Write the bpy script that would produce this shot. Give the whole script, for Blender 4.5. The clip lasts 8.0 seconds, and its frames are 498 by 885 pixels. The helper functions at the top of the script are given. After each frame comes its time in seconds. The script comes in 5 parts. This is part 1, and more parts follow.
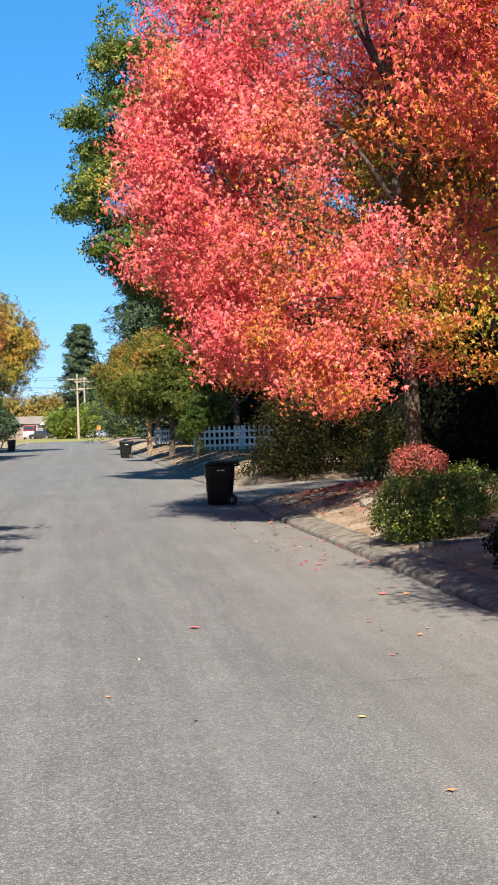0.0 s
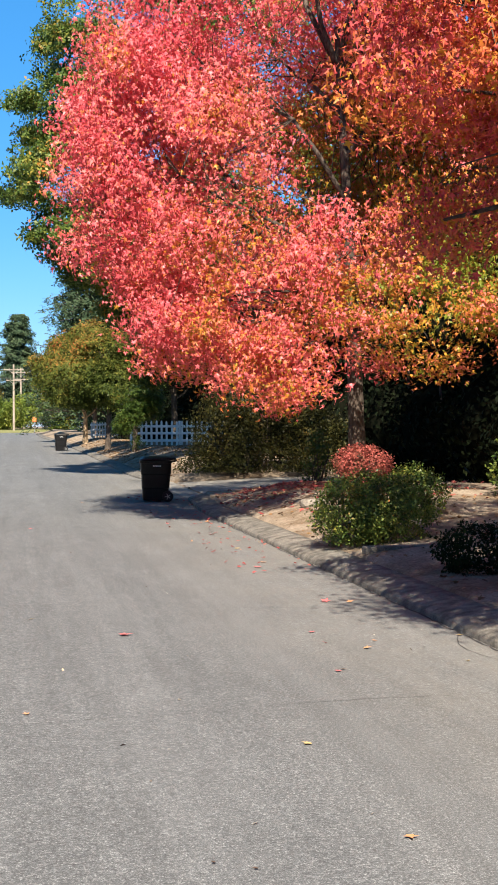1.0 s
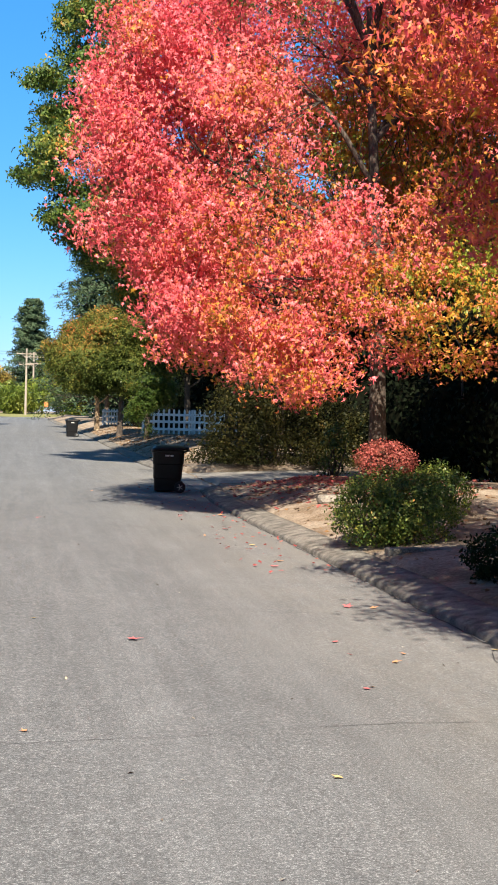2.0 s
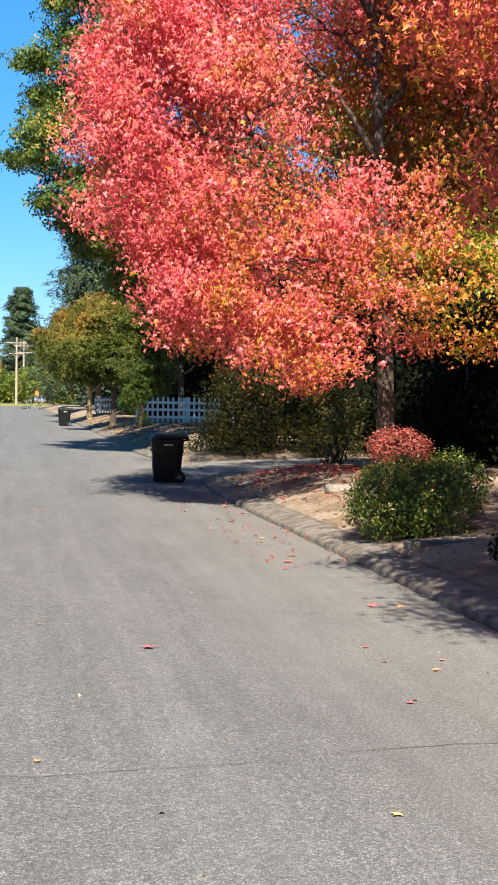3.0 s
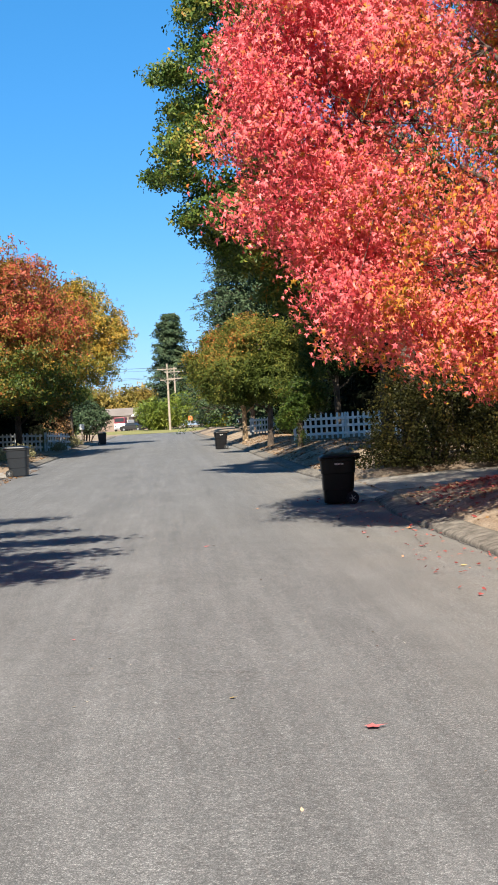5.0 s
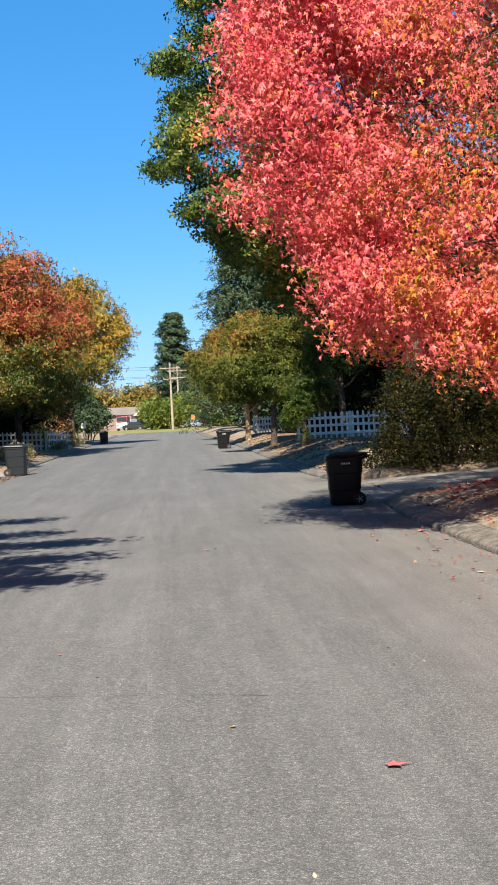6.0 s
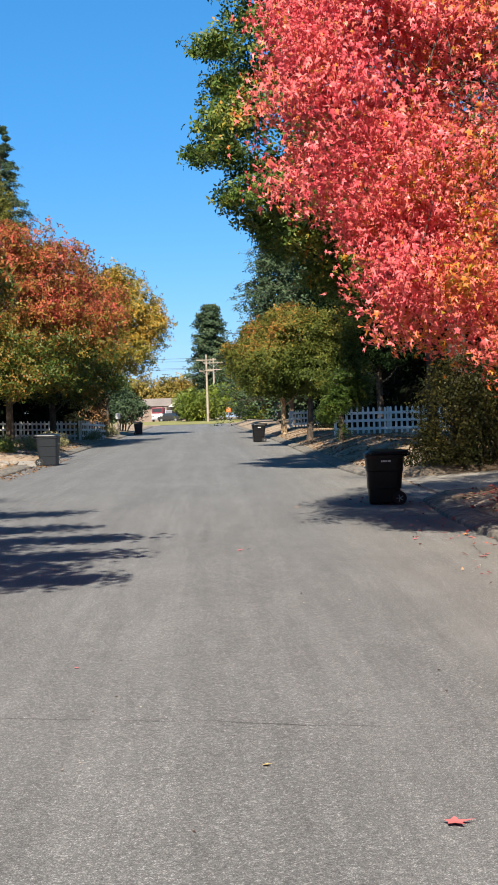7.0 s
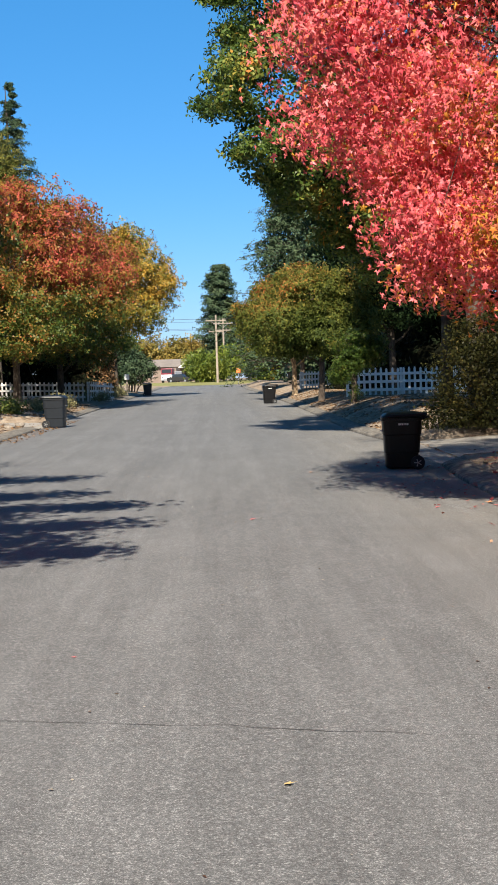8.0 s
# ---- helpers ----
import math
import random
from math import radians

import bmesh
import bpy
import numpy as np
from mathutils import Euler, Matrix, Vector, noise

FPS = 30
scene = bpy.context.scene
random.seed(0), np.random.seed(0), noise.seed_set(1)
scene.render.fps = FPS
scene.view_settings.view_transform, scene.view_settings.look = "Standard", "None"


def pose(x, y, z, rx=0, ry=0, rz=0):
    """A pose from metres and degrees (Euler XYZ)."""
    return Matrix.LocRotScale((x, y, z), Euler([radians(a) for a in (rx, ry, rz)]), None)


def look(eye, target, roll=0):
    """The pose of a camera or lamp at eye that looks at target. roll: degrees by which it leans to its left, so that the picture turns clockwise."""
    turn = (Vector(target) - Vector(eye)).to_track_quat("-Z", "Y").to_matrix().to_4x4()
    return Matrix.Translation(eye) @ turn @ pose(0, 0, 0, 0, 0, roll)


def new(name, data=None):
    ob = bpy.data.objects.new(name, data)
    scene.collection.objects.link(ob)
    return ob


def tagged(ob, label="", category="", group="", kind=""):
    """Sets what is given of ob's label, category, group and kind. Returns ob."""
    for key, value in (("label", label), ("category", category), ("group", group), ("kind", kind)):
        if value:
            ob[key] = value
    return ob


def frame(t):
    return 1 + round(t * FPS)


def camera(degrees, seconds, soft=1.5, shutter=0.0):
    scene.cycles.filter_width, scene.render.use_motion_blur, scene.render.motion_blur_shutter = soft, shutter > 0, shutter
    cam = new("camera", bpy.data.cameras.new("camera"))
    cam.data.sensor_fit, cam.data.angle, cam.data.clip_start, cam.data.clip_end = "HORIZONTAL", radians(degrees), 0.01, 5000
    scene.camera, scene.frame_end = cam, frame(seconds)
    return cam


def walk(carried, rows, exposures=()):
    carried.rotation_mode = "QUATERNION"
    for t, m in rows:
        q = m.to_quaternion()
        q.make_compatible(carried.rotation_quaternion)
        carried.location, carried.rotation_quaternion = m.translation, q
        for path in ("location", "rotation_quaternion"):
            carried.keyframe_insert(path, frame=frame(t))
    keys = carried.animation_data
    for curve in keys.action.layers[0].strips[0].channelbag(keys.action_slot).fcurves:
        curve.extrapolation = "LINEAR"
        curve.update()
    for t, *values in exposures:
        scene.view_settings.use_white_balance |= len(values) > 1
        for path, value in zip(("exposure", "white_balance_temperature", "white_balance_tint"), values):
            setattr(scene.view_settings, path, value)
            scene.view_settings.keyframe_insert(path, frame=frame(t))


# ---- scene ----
cam = camera(20.8, 8.0, soft=1.65)
PATH = [
    (0, (0.046, -2.845, 1.745), (0.294, -0.861, 1.726), -1.8),
    (0.5, (0.067, -2.451, 1.73), (0.377, -0.475, 1.708), -1.0),
    (1, (0.122, -2.041, 1.726), (0.462, -0.071, 1.701), -0.2),
    (1.5, (0.176, -1.633, 1.728), (0.509, 0.339, 1.697), 1.0),
    (1.7, (0.17, -1.466, 1.73), (0.493, 0.508, 1.698), 1.4),
    (2.8, (0.092, -0.57, 1.732), (0.427, 1.401, 1.674), 1.3),
    (3, (0.069, -0.393, 1.738), (0.407, 1.577, 1.68), 0.8),
    (3.5, (0.044, 0.078, 1.75), (0.352, 2.053, 1.695), 0.1),
    (4, (-0.021, 0.545, 1.762), (0.231, 2.528, 1.715), -0.7),
    (4.5, (-0.029, 1.091, 1.763), (0.13, 3.085, 1.732), -1.6),
    (5, (-0.051, 1.512, 1.766), (0.064, 3.508, 1.735), -3.1),
    (6.5, (0.023, 3.027, 1.711), (0.122, 5.024, 1.68), -2.6),
    (7, (0.02, 3.472, 1.733), (0.079, 5.471, 1.694), -1.8),
    (7.5, (-0.005, 3.938, 1.705), (0.024, 5.936, 1.626), -1.7),
    (8, (0.008, 4.451, 1.738), (0.051, 6.448, 1.642), -1.8),
]
walk(cam, [(t, look(eye, target, roll)) for t, eye, target, roll in PATH],
     exposures=[(0, 1.14), (3, 1.26), (4, 1.25), (4.6, 1.15), (6.5, 1.01), (8, 0.93)])

# ---- light ----
SHADE = Vector((0.17, 1.12, -1.0)).normalized()   # the way the sunlight travels
sun = new("sun", bpy.data.lights.new("sun", "SUN"))
sun.data.energy, sun.data.angle, sun.data.color = 5.4, radians(0.53), (1.0, 0.90, 0.75)
sun.rotation_euler = SHADE.to_track_quat("-Z", "Y").to_euler()
sun.location = (-5, -20, 30)
world = bpy.data.worlds.new("sky")
scene.world = world
world.use_nodes = True
sky = world.node_tree.nodes.new("ShaderNodeTexSky")
sky.sky_type, sky.sun_disc = "NISHITA", False
sky.sun_elevation = math.asin(-SHADE.z)
sky.sun_rotation = math.pi + math.atan2(SHADE.x, SHADE.y)
sky.air_density, sky.dust_density, sky.ozone_density = 1.0, 0.0, 3.0
world.node_tree.nodes["Background"].inputs["Strength"].default_value = 0.062
deep = world.node_tree.nodes.new("ShaderNodeHueSaturation")
deep.inputs["Saturation"].default_value = 1.35
world.node_tree.links.new(sky.outputs[0], deep.inputs["Color"])
clear = world.node_tree.nodes.new("ShaderNodeMix")
clear.data_type = "RGBA"
clear.inputs[0].default_value = 0.6
clear.inputs[7].default_value = (0.75, 4.0, 9.6, 1)
world.node_tree.links.new(deep.outputs[0], clear.inputs[6])
# a clear sky is darker and deeper towards the zenith
way_up = world.node_tree.nodes.new("ShaderNodeSeparateXYZ")
world.node_tree.links.new(world.node_tree.nodes.new("ShaderNodeTexCoord").outputs["Generated"], way_up.inputs[0])
height_ramp = world.node_tree.nodes.new("ShaderNodeMapRange")
height_ramp.inputs["From Min"].default_value, height_ramp.inputs["From Max"].default_value = 0.08, 1.0
height_ramp.inputs["To Min"].default_value, height_ramp.inputs["To Max"].default_value = 1.04, 0.28
world.node_tree.links.new(way_up.outputs[2], height_ramp.inputs["Value"])
zenith = world.node_tree.nodes.new("ShaderNodeVectorMath")
zenith.operation = "SCALE"
world.node_tree.links.new(clear.outputs[2], zenith.inputs[0])
world.node_tree.links.new(height_ramp.outputs[0], zenith.inputs["Scale"])
world.node_tree.links.new(zenith.outputs[0], world.node_tree.nodes["Background"].inputs["Color"])
scene.view_settings.exposure = 1.0

# ---- materials ----


class Nodes:
    """A short way to write node materials."""

    def __init__(self, name):
        self.mat = bpy.data.materials.new(name)
        self.mat.use_nodes = True
        self.tree = self.mat.node_tree
        self.bsdf = self.tree.nodes["Principled BSDF"]
        self.out = self.tree.nodes["Material Output"]
        self.place = self.tree.nodes.new("ShaderNodeTexCoord").outputs["Object"]

    def put(self, socket, value):
        if isinstance(value, bpy.types.NodeSocket):
            self.tree.links.new(value, socket)
        else:
            socket.default_value = value

    def noise(self, scale, detail=3.0, rough=0.55, stretch=None, kind="noise", distortion=0.0):
        vec = self.place
        if stretch:
            m = self.tree.nodes.new("ShaderNodeMapping")
            m.inputs["Scale"].default_value = stretch
            self.tree.links.new(vec, m.inputs["Vector"])
            vec = m.outputs[0]
        if kind == "voronoi":
            n = self.tree.nodes.new("ShaderNodeTexVoronoi")
            n.inputs["Scale"].default_value = scale
            self.tree.links.new(vec, n.inputs["Vector"])
            return n.outputs["Color"]
        n = self.tree.nodes.new("ShaderNodeTexNoise")
        n.inputs["Scale"].default_value, n.inputs["Detail"].default_value = scale, detail
        n.inputs["Roughness"].default_value, n.inputs["Distortion"].default_value = rough, distortion
        self.tree.links.new(vec, n.inputs["Vector"])
        return n.outputs["Fac"]

    def ramp(self, fac, stops):
        r = self.tree.nodes.new("ShaderNodeValToRGB")
        el = r.color_ramp.elements
        while len(el) < len(stops):
            el.new(0.5)
        for e, (p, c) in zip(el, stops):
            e.position, e.color = p, ((c, c, c, 1) if isinstance(c, (int, float)) else (*c, 1))
        self.put(r.inputs[0], fac)
        return r.outputs[0]

    def math(self, op, a, b=0.0, c=0.0, clamp=False):
        n = self.tree.nodes.new("ShaderNodeMath")
        n.operation, n.use_clamp = op, clamp
        for s, v in zip(n.inputs, (a, b, c)):
            self.put(s, v)
        return n.outputs[0]

    def mix(self, fac, a, b, how="MIX"):
        n = self.tree.nodes.new("ShaderNodeMix")
        n.data_type, n.blend_type = "RGBA", how
        self.put(n.inputs[0], fac)
        self.put(n.inputs[6], a if isinstance(a, bpy.types.NodeSocket) else (*a, 1))
        self.put(n.inputs[7], b if isinstance(b, bpy.types.NodeSocket) else (*b, 1))
        return n.outputs[2]

    def axis(self, which):
        n = self.tree.nodes.new("ShaderNodeSeparateXYZ")
        self.tree.links.new(self.place, n.inputs[0])
        return n.outputs[which]

    def near(self, point, reach):
        n = self.tree.nodes.new("ShaderNodeVectorMath")
        n.operation = "DISTANCE"
        self.tree.links.new(self.place, n.inputs[0])
        n.inputs[1].default_value = point
        return self.math("SUBTRACT", 1.0, self.math("DIVIDE", n.outputs["Value"], reach), clamp=True)

    def island(self):
        return self.tree.nodes.new("ShaderNodeNewGeometry").outputs["Random Per Island"]

    def each(self):
        return self.tree.nodes.new("ShaderNodeObjectInfo").outputs["Random"]

    def bump(self, height, strength, distance=0.01):
        n = self.tree.nodes.new("ShaderNodeBump")
        n.inputs["Strength"].default_value, n.inputs["Distance"].default_value = strength, distance
        self.put(n.inputs["Height"], height)
        self.tree.links.new(n.outputs[0], self.bsdf.inputs["Normal"])

    def done(self, color, rough=0.8, metal=0.0, spec=None):
        self.put(self.bsdf.inputs["Base Color"], color if isinstance(color, bpy.types.NodeSocket) else (*color, 1))
        self.put(self.bsdf.inputs["Roughness"], rough)
        self.put(self.bsdf.inputs["Metallic"], metal)
        if spec is not None:
            self.bsdf.inputs["Specular IOR Level"].default_value = spec
        return self.mat


def plain(name, c, rough=0.6, metal=0.0, grain=30.0, wear=0.18, bump=0.15):
    n = Nodes(name)
    a = n.ramp(n.noise(grain, 4), [(0.3, tuple(v * (1 - wear) for v in c)), (0.7, tuple(min(1, v * (1 + wear)) for v in c))])
    b = n.ramp(n.noise(grain / 14, 3), [(0.35, tuple([1 - wear] * 3)), (0.65, (1, 1, 1))])
    n.bump(n.noise(grain * 3, 3), bump, 0.004)
    return n.done(n.mix(1.0, a, b, "MULTIPLY"), rough, metal)


def leafy(name, stops, patch=0.5, single=0.35, spots=(), shine=0.45, thin=0.3, shift=0.0, lift=0.0, spec=0.25, stray=0.0, spray=0.0):
    """Leaves: each one differs a little, whole sprays differ by patches; spots are (point, reach, amount) where the colour has turned further; stray: the share of odd leaves, spray: how much single sprays differ."""
    n = Nodes(name)
    f = n.math("MULTIPLY_ADD", n.math("SUBTRACT", n.noise(patch, 3, 0.6), 0.5), 1.5, 0.35 + shift)
    f = n.math("MULTIPLY_ADD", n.math("SUBTRACT", n.island(), 0.5), single, f)
    if lift:
        f = n.math("MULTIPLY_ADD", n.axis(2), lift, f)
    for point, reach, amount in spots:
        f = n.math("MULTIPLY_ADD", n.near(point, reach), amount, f)
    if spray:
        f = n.math("MULTIPLY_ADD", n.math("SUBTRACT", n.noise(2.6, 2, 0.5), 0.5), spray, f)
    if stray:
        # some leaves have turned differently from their spray
        odd = n.math("GREATER_THAN", n.math("FRACT", n.math("MULTIPLY", n.island(), 41.7)), 1.0 - stray)
        f = n.math("MULTIPLY_ADD", odd, 0.34, f)
    col = n.ramp(f, stops)
    rnd = n.math("FRACT", n.math("MULTIPLY", n.island(), 17.31))
    col = n.mix(1.0, col, n.ramp(rnd, [(0.0, 0.58), (0.45, 0.92), (1.0, 1.0)]), "MULTIPLY")
    n.done(col, shine)
    n.bsdf.inputs["Specular IOR Level"].default_value = spec
    tr = n.tree.nodes.new("ShaderNodeBsdfTranslucent")
    n.put(tr.inputs[0], col)
    ms = n.tree.nodes.new("ShaderNodeMixShader")
    ms.inputs[0].default_value = thin
    n.tree.links.new(n.bsdf.outputs[0], ms.inputs[1])
    n.tree.links.new(tr.outputs[0], ms.inputs[2])
    n.tree.links.new(ms.outputs[0], n.out.inputs[0])
    return n.mat


def asphalt_material():
    n = Nodes("asphalt")
    stones = n.noise(125, 2, 0.75)
    fine = n.noise(310, 2, 0.75)
    coarse = n.noise(46, 2, 0.7)
    grain = n.math("MULTIPLY_ADD", fine, 0.30, n.math("MULTIPLY_ADD", stones, 0.46, n.math("MULTIPLY", coarse, 0.24)))
    col = n.ramp(grain, [(0.36, (0.040, 0.041, 0.043)), (0.46, (0.103, 0.106, 0.109)), (0.54, (0.166, 0.170, 0.174)), (0.63, (0.47, 0.475, 0.475))])
    # wheel tracks and paver passes run along the street
    tracks = n.ramp(n.noise(1.0, 5, 0.62, (1.7, 0.025, 1)), [(0.36, 0.90), (0.50, 0.99), (0.64, 1.09)])
    streak = n.ramp(n.noise(7.0, 3, 0.6, (1.0, 0.05, 1)), [(0.36, 0.93), (0.64, 1.06)])
    stain = n.ramp(n.noise(0.5, 5, 0.65, (1, 0.5, 1)), [(0.34, 0.90), (0.6, 1.04)])
    blotch = n.ramp(n.noise(3.2, 5, 0.7, (1, 0.6, 1)), [(0.34, 0.92), (0.62, 1.04)])
    for layer in (tracks, streak, stain, blotch):
        col = n.mix(1.0, col, layer, "MULTIPLY")
    # sandy dust lies along the gutter
    dust = n.math("MULTIPLY", n.math("SUBTRACT", n.axis(0), 1.4), 0.42, clamp=True)
    dust = n.math("MULTIPLY", dust, n.ramp(n.noise(1.3, 4, 0.65, (1, 0.4, 1)), [(0.3, 0.35), (0.65, 1.0)]))
    col = n.mix(n.math("MULTIPLY", dust, 0.46), col, (0.250, 0.228, 0.188))
    n.bump(grain, 0.5, 0.005)
    return n.done(col, 0.82, spec=0.3)


def earth_material():
    n = Nodes("earth")
    a = n.ramp(n.noise(26, 5, 0.7), [(0.3, (0.19, 0.15, 0.115)), (0.5, (0.36, 0.295, 0.23)), (0.7, (0.52, 0.45, 0.365))])
    b = n.ramp(n.noise(1.1, 5, 0.65), [(0.38, (0.55, 0.48, 0.40)), (0.6, (1, 0.98, 0.95))])
    n.bump(n.noise(45, 4, 0.7), 0.7, 0.03)
    return n.done(n.mix(1.0, a, b, "MULTIPLY"), 0.95, spec=0.2)


def bark_material(name, dark, light):
    n = Nodes(name)
    a = n.ramp(n.noise(9, 5, 0.65, (3, 3, 0.6)), [(0.32, dark), (0.62, light)])
    b = n.ramp(n.noise(2.2, 3), [(0.35, 0.65), (0.65, 1.1)])
    n.bump(n.noise(14, 5, 0.7, (3, 3, 0.5)), 0.8, 0.03)
    return n.done(n.mix(1.0, a, b, "MULTIPLY"), 0.9, spec=0.2)


RED = (0.82, 0.115, 0.145)
CORAL = (0.64, 0.11, 0.07)
ORANGE = (0.60, 0.20, 0.035)
YELLOW = (0.52, 0.30, 0.035)
LIME = (0.21, 0.25, 0.03)
GREEN = (0.075, 0.13, 0.022)
DEEP = (0.03, 0.06, 0.014)

asphalt = asphalt_material()
earth = earth_material()
kerb_concrete = plain("kerb_concrete", (0.225, 0.205, 0.175), 0.9, grain=85, wear=0.62, bump=0.6)
concrete = plain("concrete", (0.34, 0.315, 0.28), 0.9, grain=60, wear=0.3, bump=0.4)
tar = plain("tar", (0.048, 0.046, 0.045), 0.9)
grass_mat = plain("dry_grass", (0.25, 0.24, 0.07), 0.95, grain=8, wear=0.35)
bark = bark_material("grey_bark", (0.035, 0.026, 0.020), (0.135, 0.108, 0.088))
pale_bark = bark_material("pale_bark", (0.22, 0.15, 0.09), (0.50, 0.38, 0.25))
dark_bark = bark_material("dark_bark", (0.035, 0.028, 0.022), (0.12, 0.10, 0.08))
white_paint = plain("white_paint", (0.78, 0.78, 0.76), 0.55, grain=12, wear=0.08)
black_plastic = plain("black_plastic", (0.006, 0.006, 0.007), 0.42, grain=14, wear=0.3, bump=0.1)
slate_plastic = plain("slate_plastic", (0.008, 0.012, 0.018), 0.45, grain=14, wear=0.18, bump=0.1)
black_plastic.node_tree.nodes["Principled BSDF"].inputs["Specular IOR Level"].default_value = 0.3
rubber = plain("rubber", (0.02, 0.02, 0.02), 0.8)
steel = plain("galvanised_steel", (0.45, 0.45, 0.44), 0.45, 0.7)
pole_wood = plain("pole_wood", (0.36, 0.30, 0.24), 0.9, grain=20, wear=0.3)
stone_mat = plain("stone", (0.25, 0.22, 0.185), 0.9, grain=25, wear=0.35, bump=0.6)
roof_mat = plain("roof_shingle", (0.22, 0.19, 0.17), 0.9, grain=10)
stucco = plain("stucco", (0.24, 0.185, 0.15), 0.9)
red_paint = plain("red_paint", (0.22, 0.035, 0.05), 0.4)
orange_paint = plain("orange_paint", (0.75, 0.20, 0.04), 0.6)
wire_mat = plain("wire", (0.03, 0.03, 0.03), 0.6)
glass_dark = plain("window_glass", (0.03, 0.035, 0.04), 0.1, wear=0.02, bump=0.0)

red_leaf = leafy("red_leaves", [(0.0, RED), (0.24, (0.93, 0.22, 0.235)), (0.44, (0.85, 0.205, 0.165)), (0.62, ORANGE), (0.82, YELLOW), (1.0, LIME)], 0.6, 0.42,
                 [((1.2, -1.8, 3.5), 2.5, 0.85), ((0.0, 0.6, 6.0), 2.8, 0.55), ((-1.6, -0.8, 2.7), 1.6, 0.3), ((-2.6, -2.4, 4.4), 1.5, 0.16), ((1.6, 0.8, 6.4), 3.2, 0.42), ((2.2, -1.5, 4.2), 1.9, 0.5)], shift=0.0, lift=-0.02, shine=0.42, spec=0.3, thin=0.25, stray=0.11, spray=1.1)
wine_leaf = leafy("wine_leaves", [(0.0, (0.22, 0.025, 0.04)), (0.2, (0.42, 0.05, 0.07)), (0.4, (0.74, 0.12, 0.13)), (0.6, (0.70, 0.17, 0.08)), (0.8, ORANGE), (1.0, YELLOW)], 0.6, 0.45, stray=0.08, spray=1.0, shift=0.20)
green_leaf = leafy("green_leaves", [(0.0, DEEP), (0.35, GREEN), (0.6, (0.14, 0.20, 0.04)), (0.85, (0.32, 0.29, 0.05)), (1.0, ORANGE)], 0.5, 0.5, shift=0.16, shine=0.45, spec=0.3)
olive_leaf = leafy("olive_leaves", [(0.0, DEEP), (0.4, GREEN), (0.65, (0.17, 0.16, 0.03)), (0.85, (0.36, 0.22, 0.04)), (1.0, CORAL)], 0.35, 0.4, shift=0.06)
mixed_leaf = leafy("mixed_leaves", [(0.0, (0.05, 0.075, 0.015)), (0.3, (0.11, 0.135, 0.025)), (0.55, (0.20, 0.18, 0.035)), (0.8, (0.45, 0.19, 0.05)), (1.0, CORAL)], 0.4, 0.5, [((-2.2, -1.5, 6.0), 2.4, 0.24)], shift=-0.29, lift=0.05, spec=0.15, shine=0.6)
turning_leaf = leafy("turning_leaves", [(0.0, (0.055, 0.095, 0.02)), (0.2, (0.14, 0.16, 0.03)), (0.42, (0.30, 0.17, 0.035)), (0.62, (0.42, 0.12, 0.05)), (0.85, (0.54, 0.10, 0.08)), (1.0, (0.66, 0.15, 0.11))], 0.35, 0.5, [((3.2, -0.5, 7.5), 3.2, 0.30)], shift=-0.37, lift=0.054, spec=0.2, spray=0.7)
yellow_leaf = leafy("yellow_leaves", [(0.0, (0.10, 0.14, 0.03)), (0.25, (0.25, 0.22, 0.04)), (0.5, (0.52, 0.31, 0.05)), (0.75, (0.52, 0.28, 0.04)), (1.0, (0.6, 0.16, 0.05))], 0.3, 0.45, shift=-0.02)
lime_leaf = leafy("lime_leaves", [(0.0, GREEN), (0.4, (0.17, 0.17, 0.035)), (0.8, (0.34, 0.28, 0.07)), (1.0, YELLOW)], 0.2, 0.4)
bushy_leaf = leafy("bushy_leaves", [(0.0, GREEN), (0.4, (0.20, 0.25, 0.04)), (0.8, (0.36, 0.36, 0.07)), (1.0, YELLOW)], 0.2, 0.4)
far_leaf = leafy("far_leaves", [(0.0, (0.15, 0.15, 0.04)), (0.35, (0.33, 0.25, 0.06)), (0.7, (0.52, 0.32, 0.09)), (1.0, (0.52, 0.24, 0.09))], 0.15, 0.4)
needle = leafy("needles", [(0.0, (0.035, 0.07, 0.04)), (0.5, (0.08, 0.12, 0.06)), (1.0, (0.16, 0.20, 0.10))], 0.4, 0.4, thin=0.15, shine=0.7, spec=0.15)
# Hedge leaves coloured near black to carry the deep shade they stand in.
shade_leaf = leafy("shade_darkened_leaves", [(0.0, (0.006, 0.010, 0.005)), (0.6, (0.012, 0.019, 0.007)), (1.0, (0.045, 0.055, 0.015))], 0.5, 0.5, thin=0.1, shine=0.8, spec=0.1)
glossy_leaf = leafy("glossy_leaves", [(0.0, (0.045, 0.085, 0.02)), (0.3, (0.08, 0.13, 0.024)), (0.6, (0.17, 0.21, 0.04)), (0.88, (0.33, 0.31, 0.06)), (1.0, ORANGE)], 2.5, 0.7, shine=0.42, thin=0.2, spec=0.3)
photinia = leafy("red_tip_leaves", [(0.0, (0.20, 0.09, 0.05)), (0.4, (0.42, 0.10, 0.08)), (0.8, (0.62, 0.17, 0.14)), (1.0, (0.5, 0.25, 0.12))], 3.0, 0.6)
pale_plant = leafy("pale_plants", [(0.0, (0.16, 0.16, 0.07)), (0.5, (0.30, 0.28, 0.14)), (1.0, (0.45, 0.40, 0.22))], 1.0, 0.5)
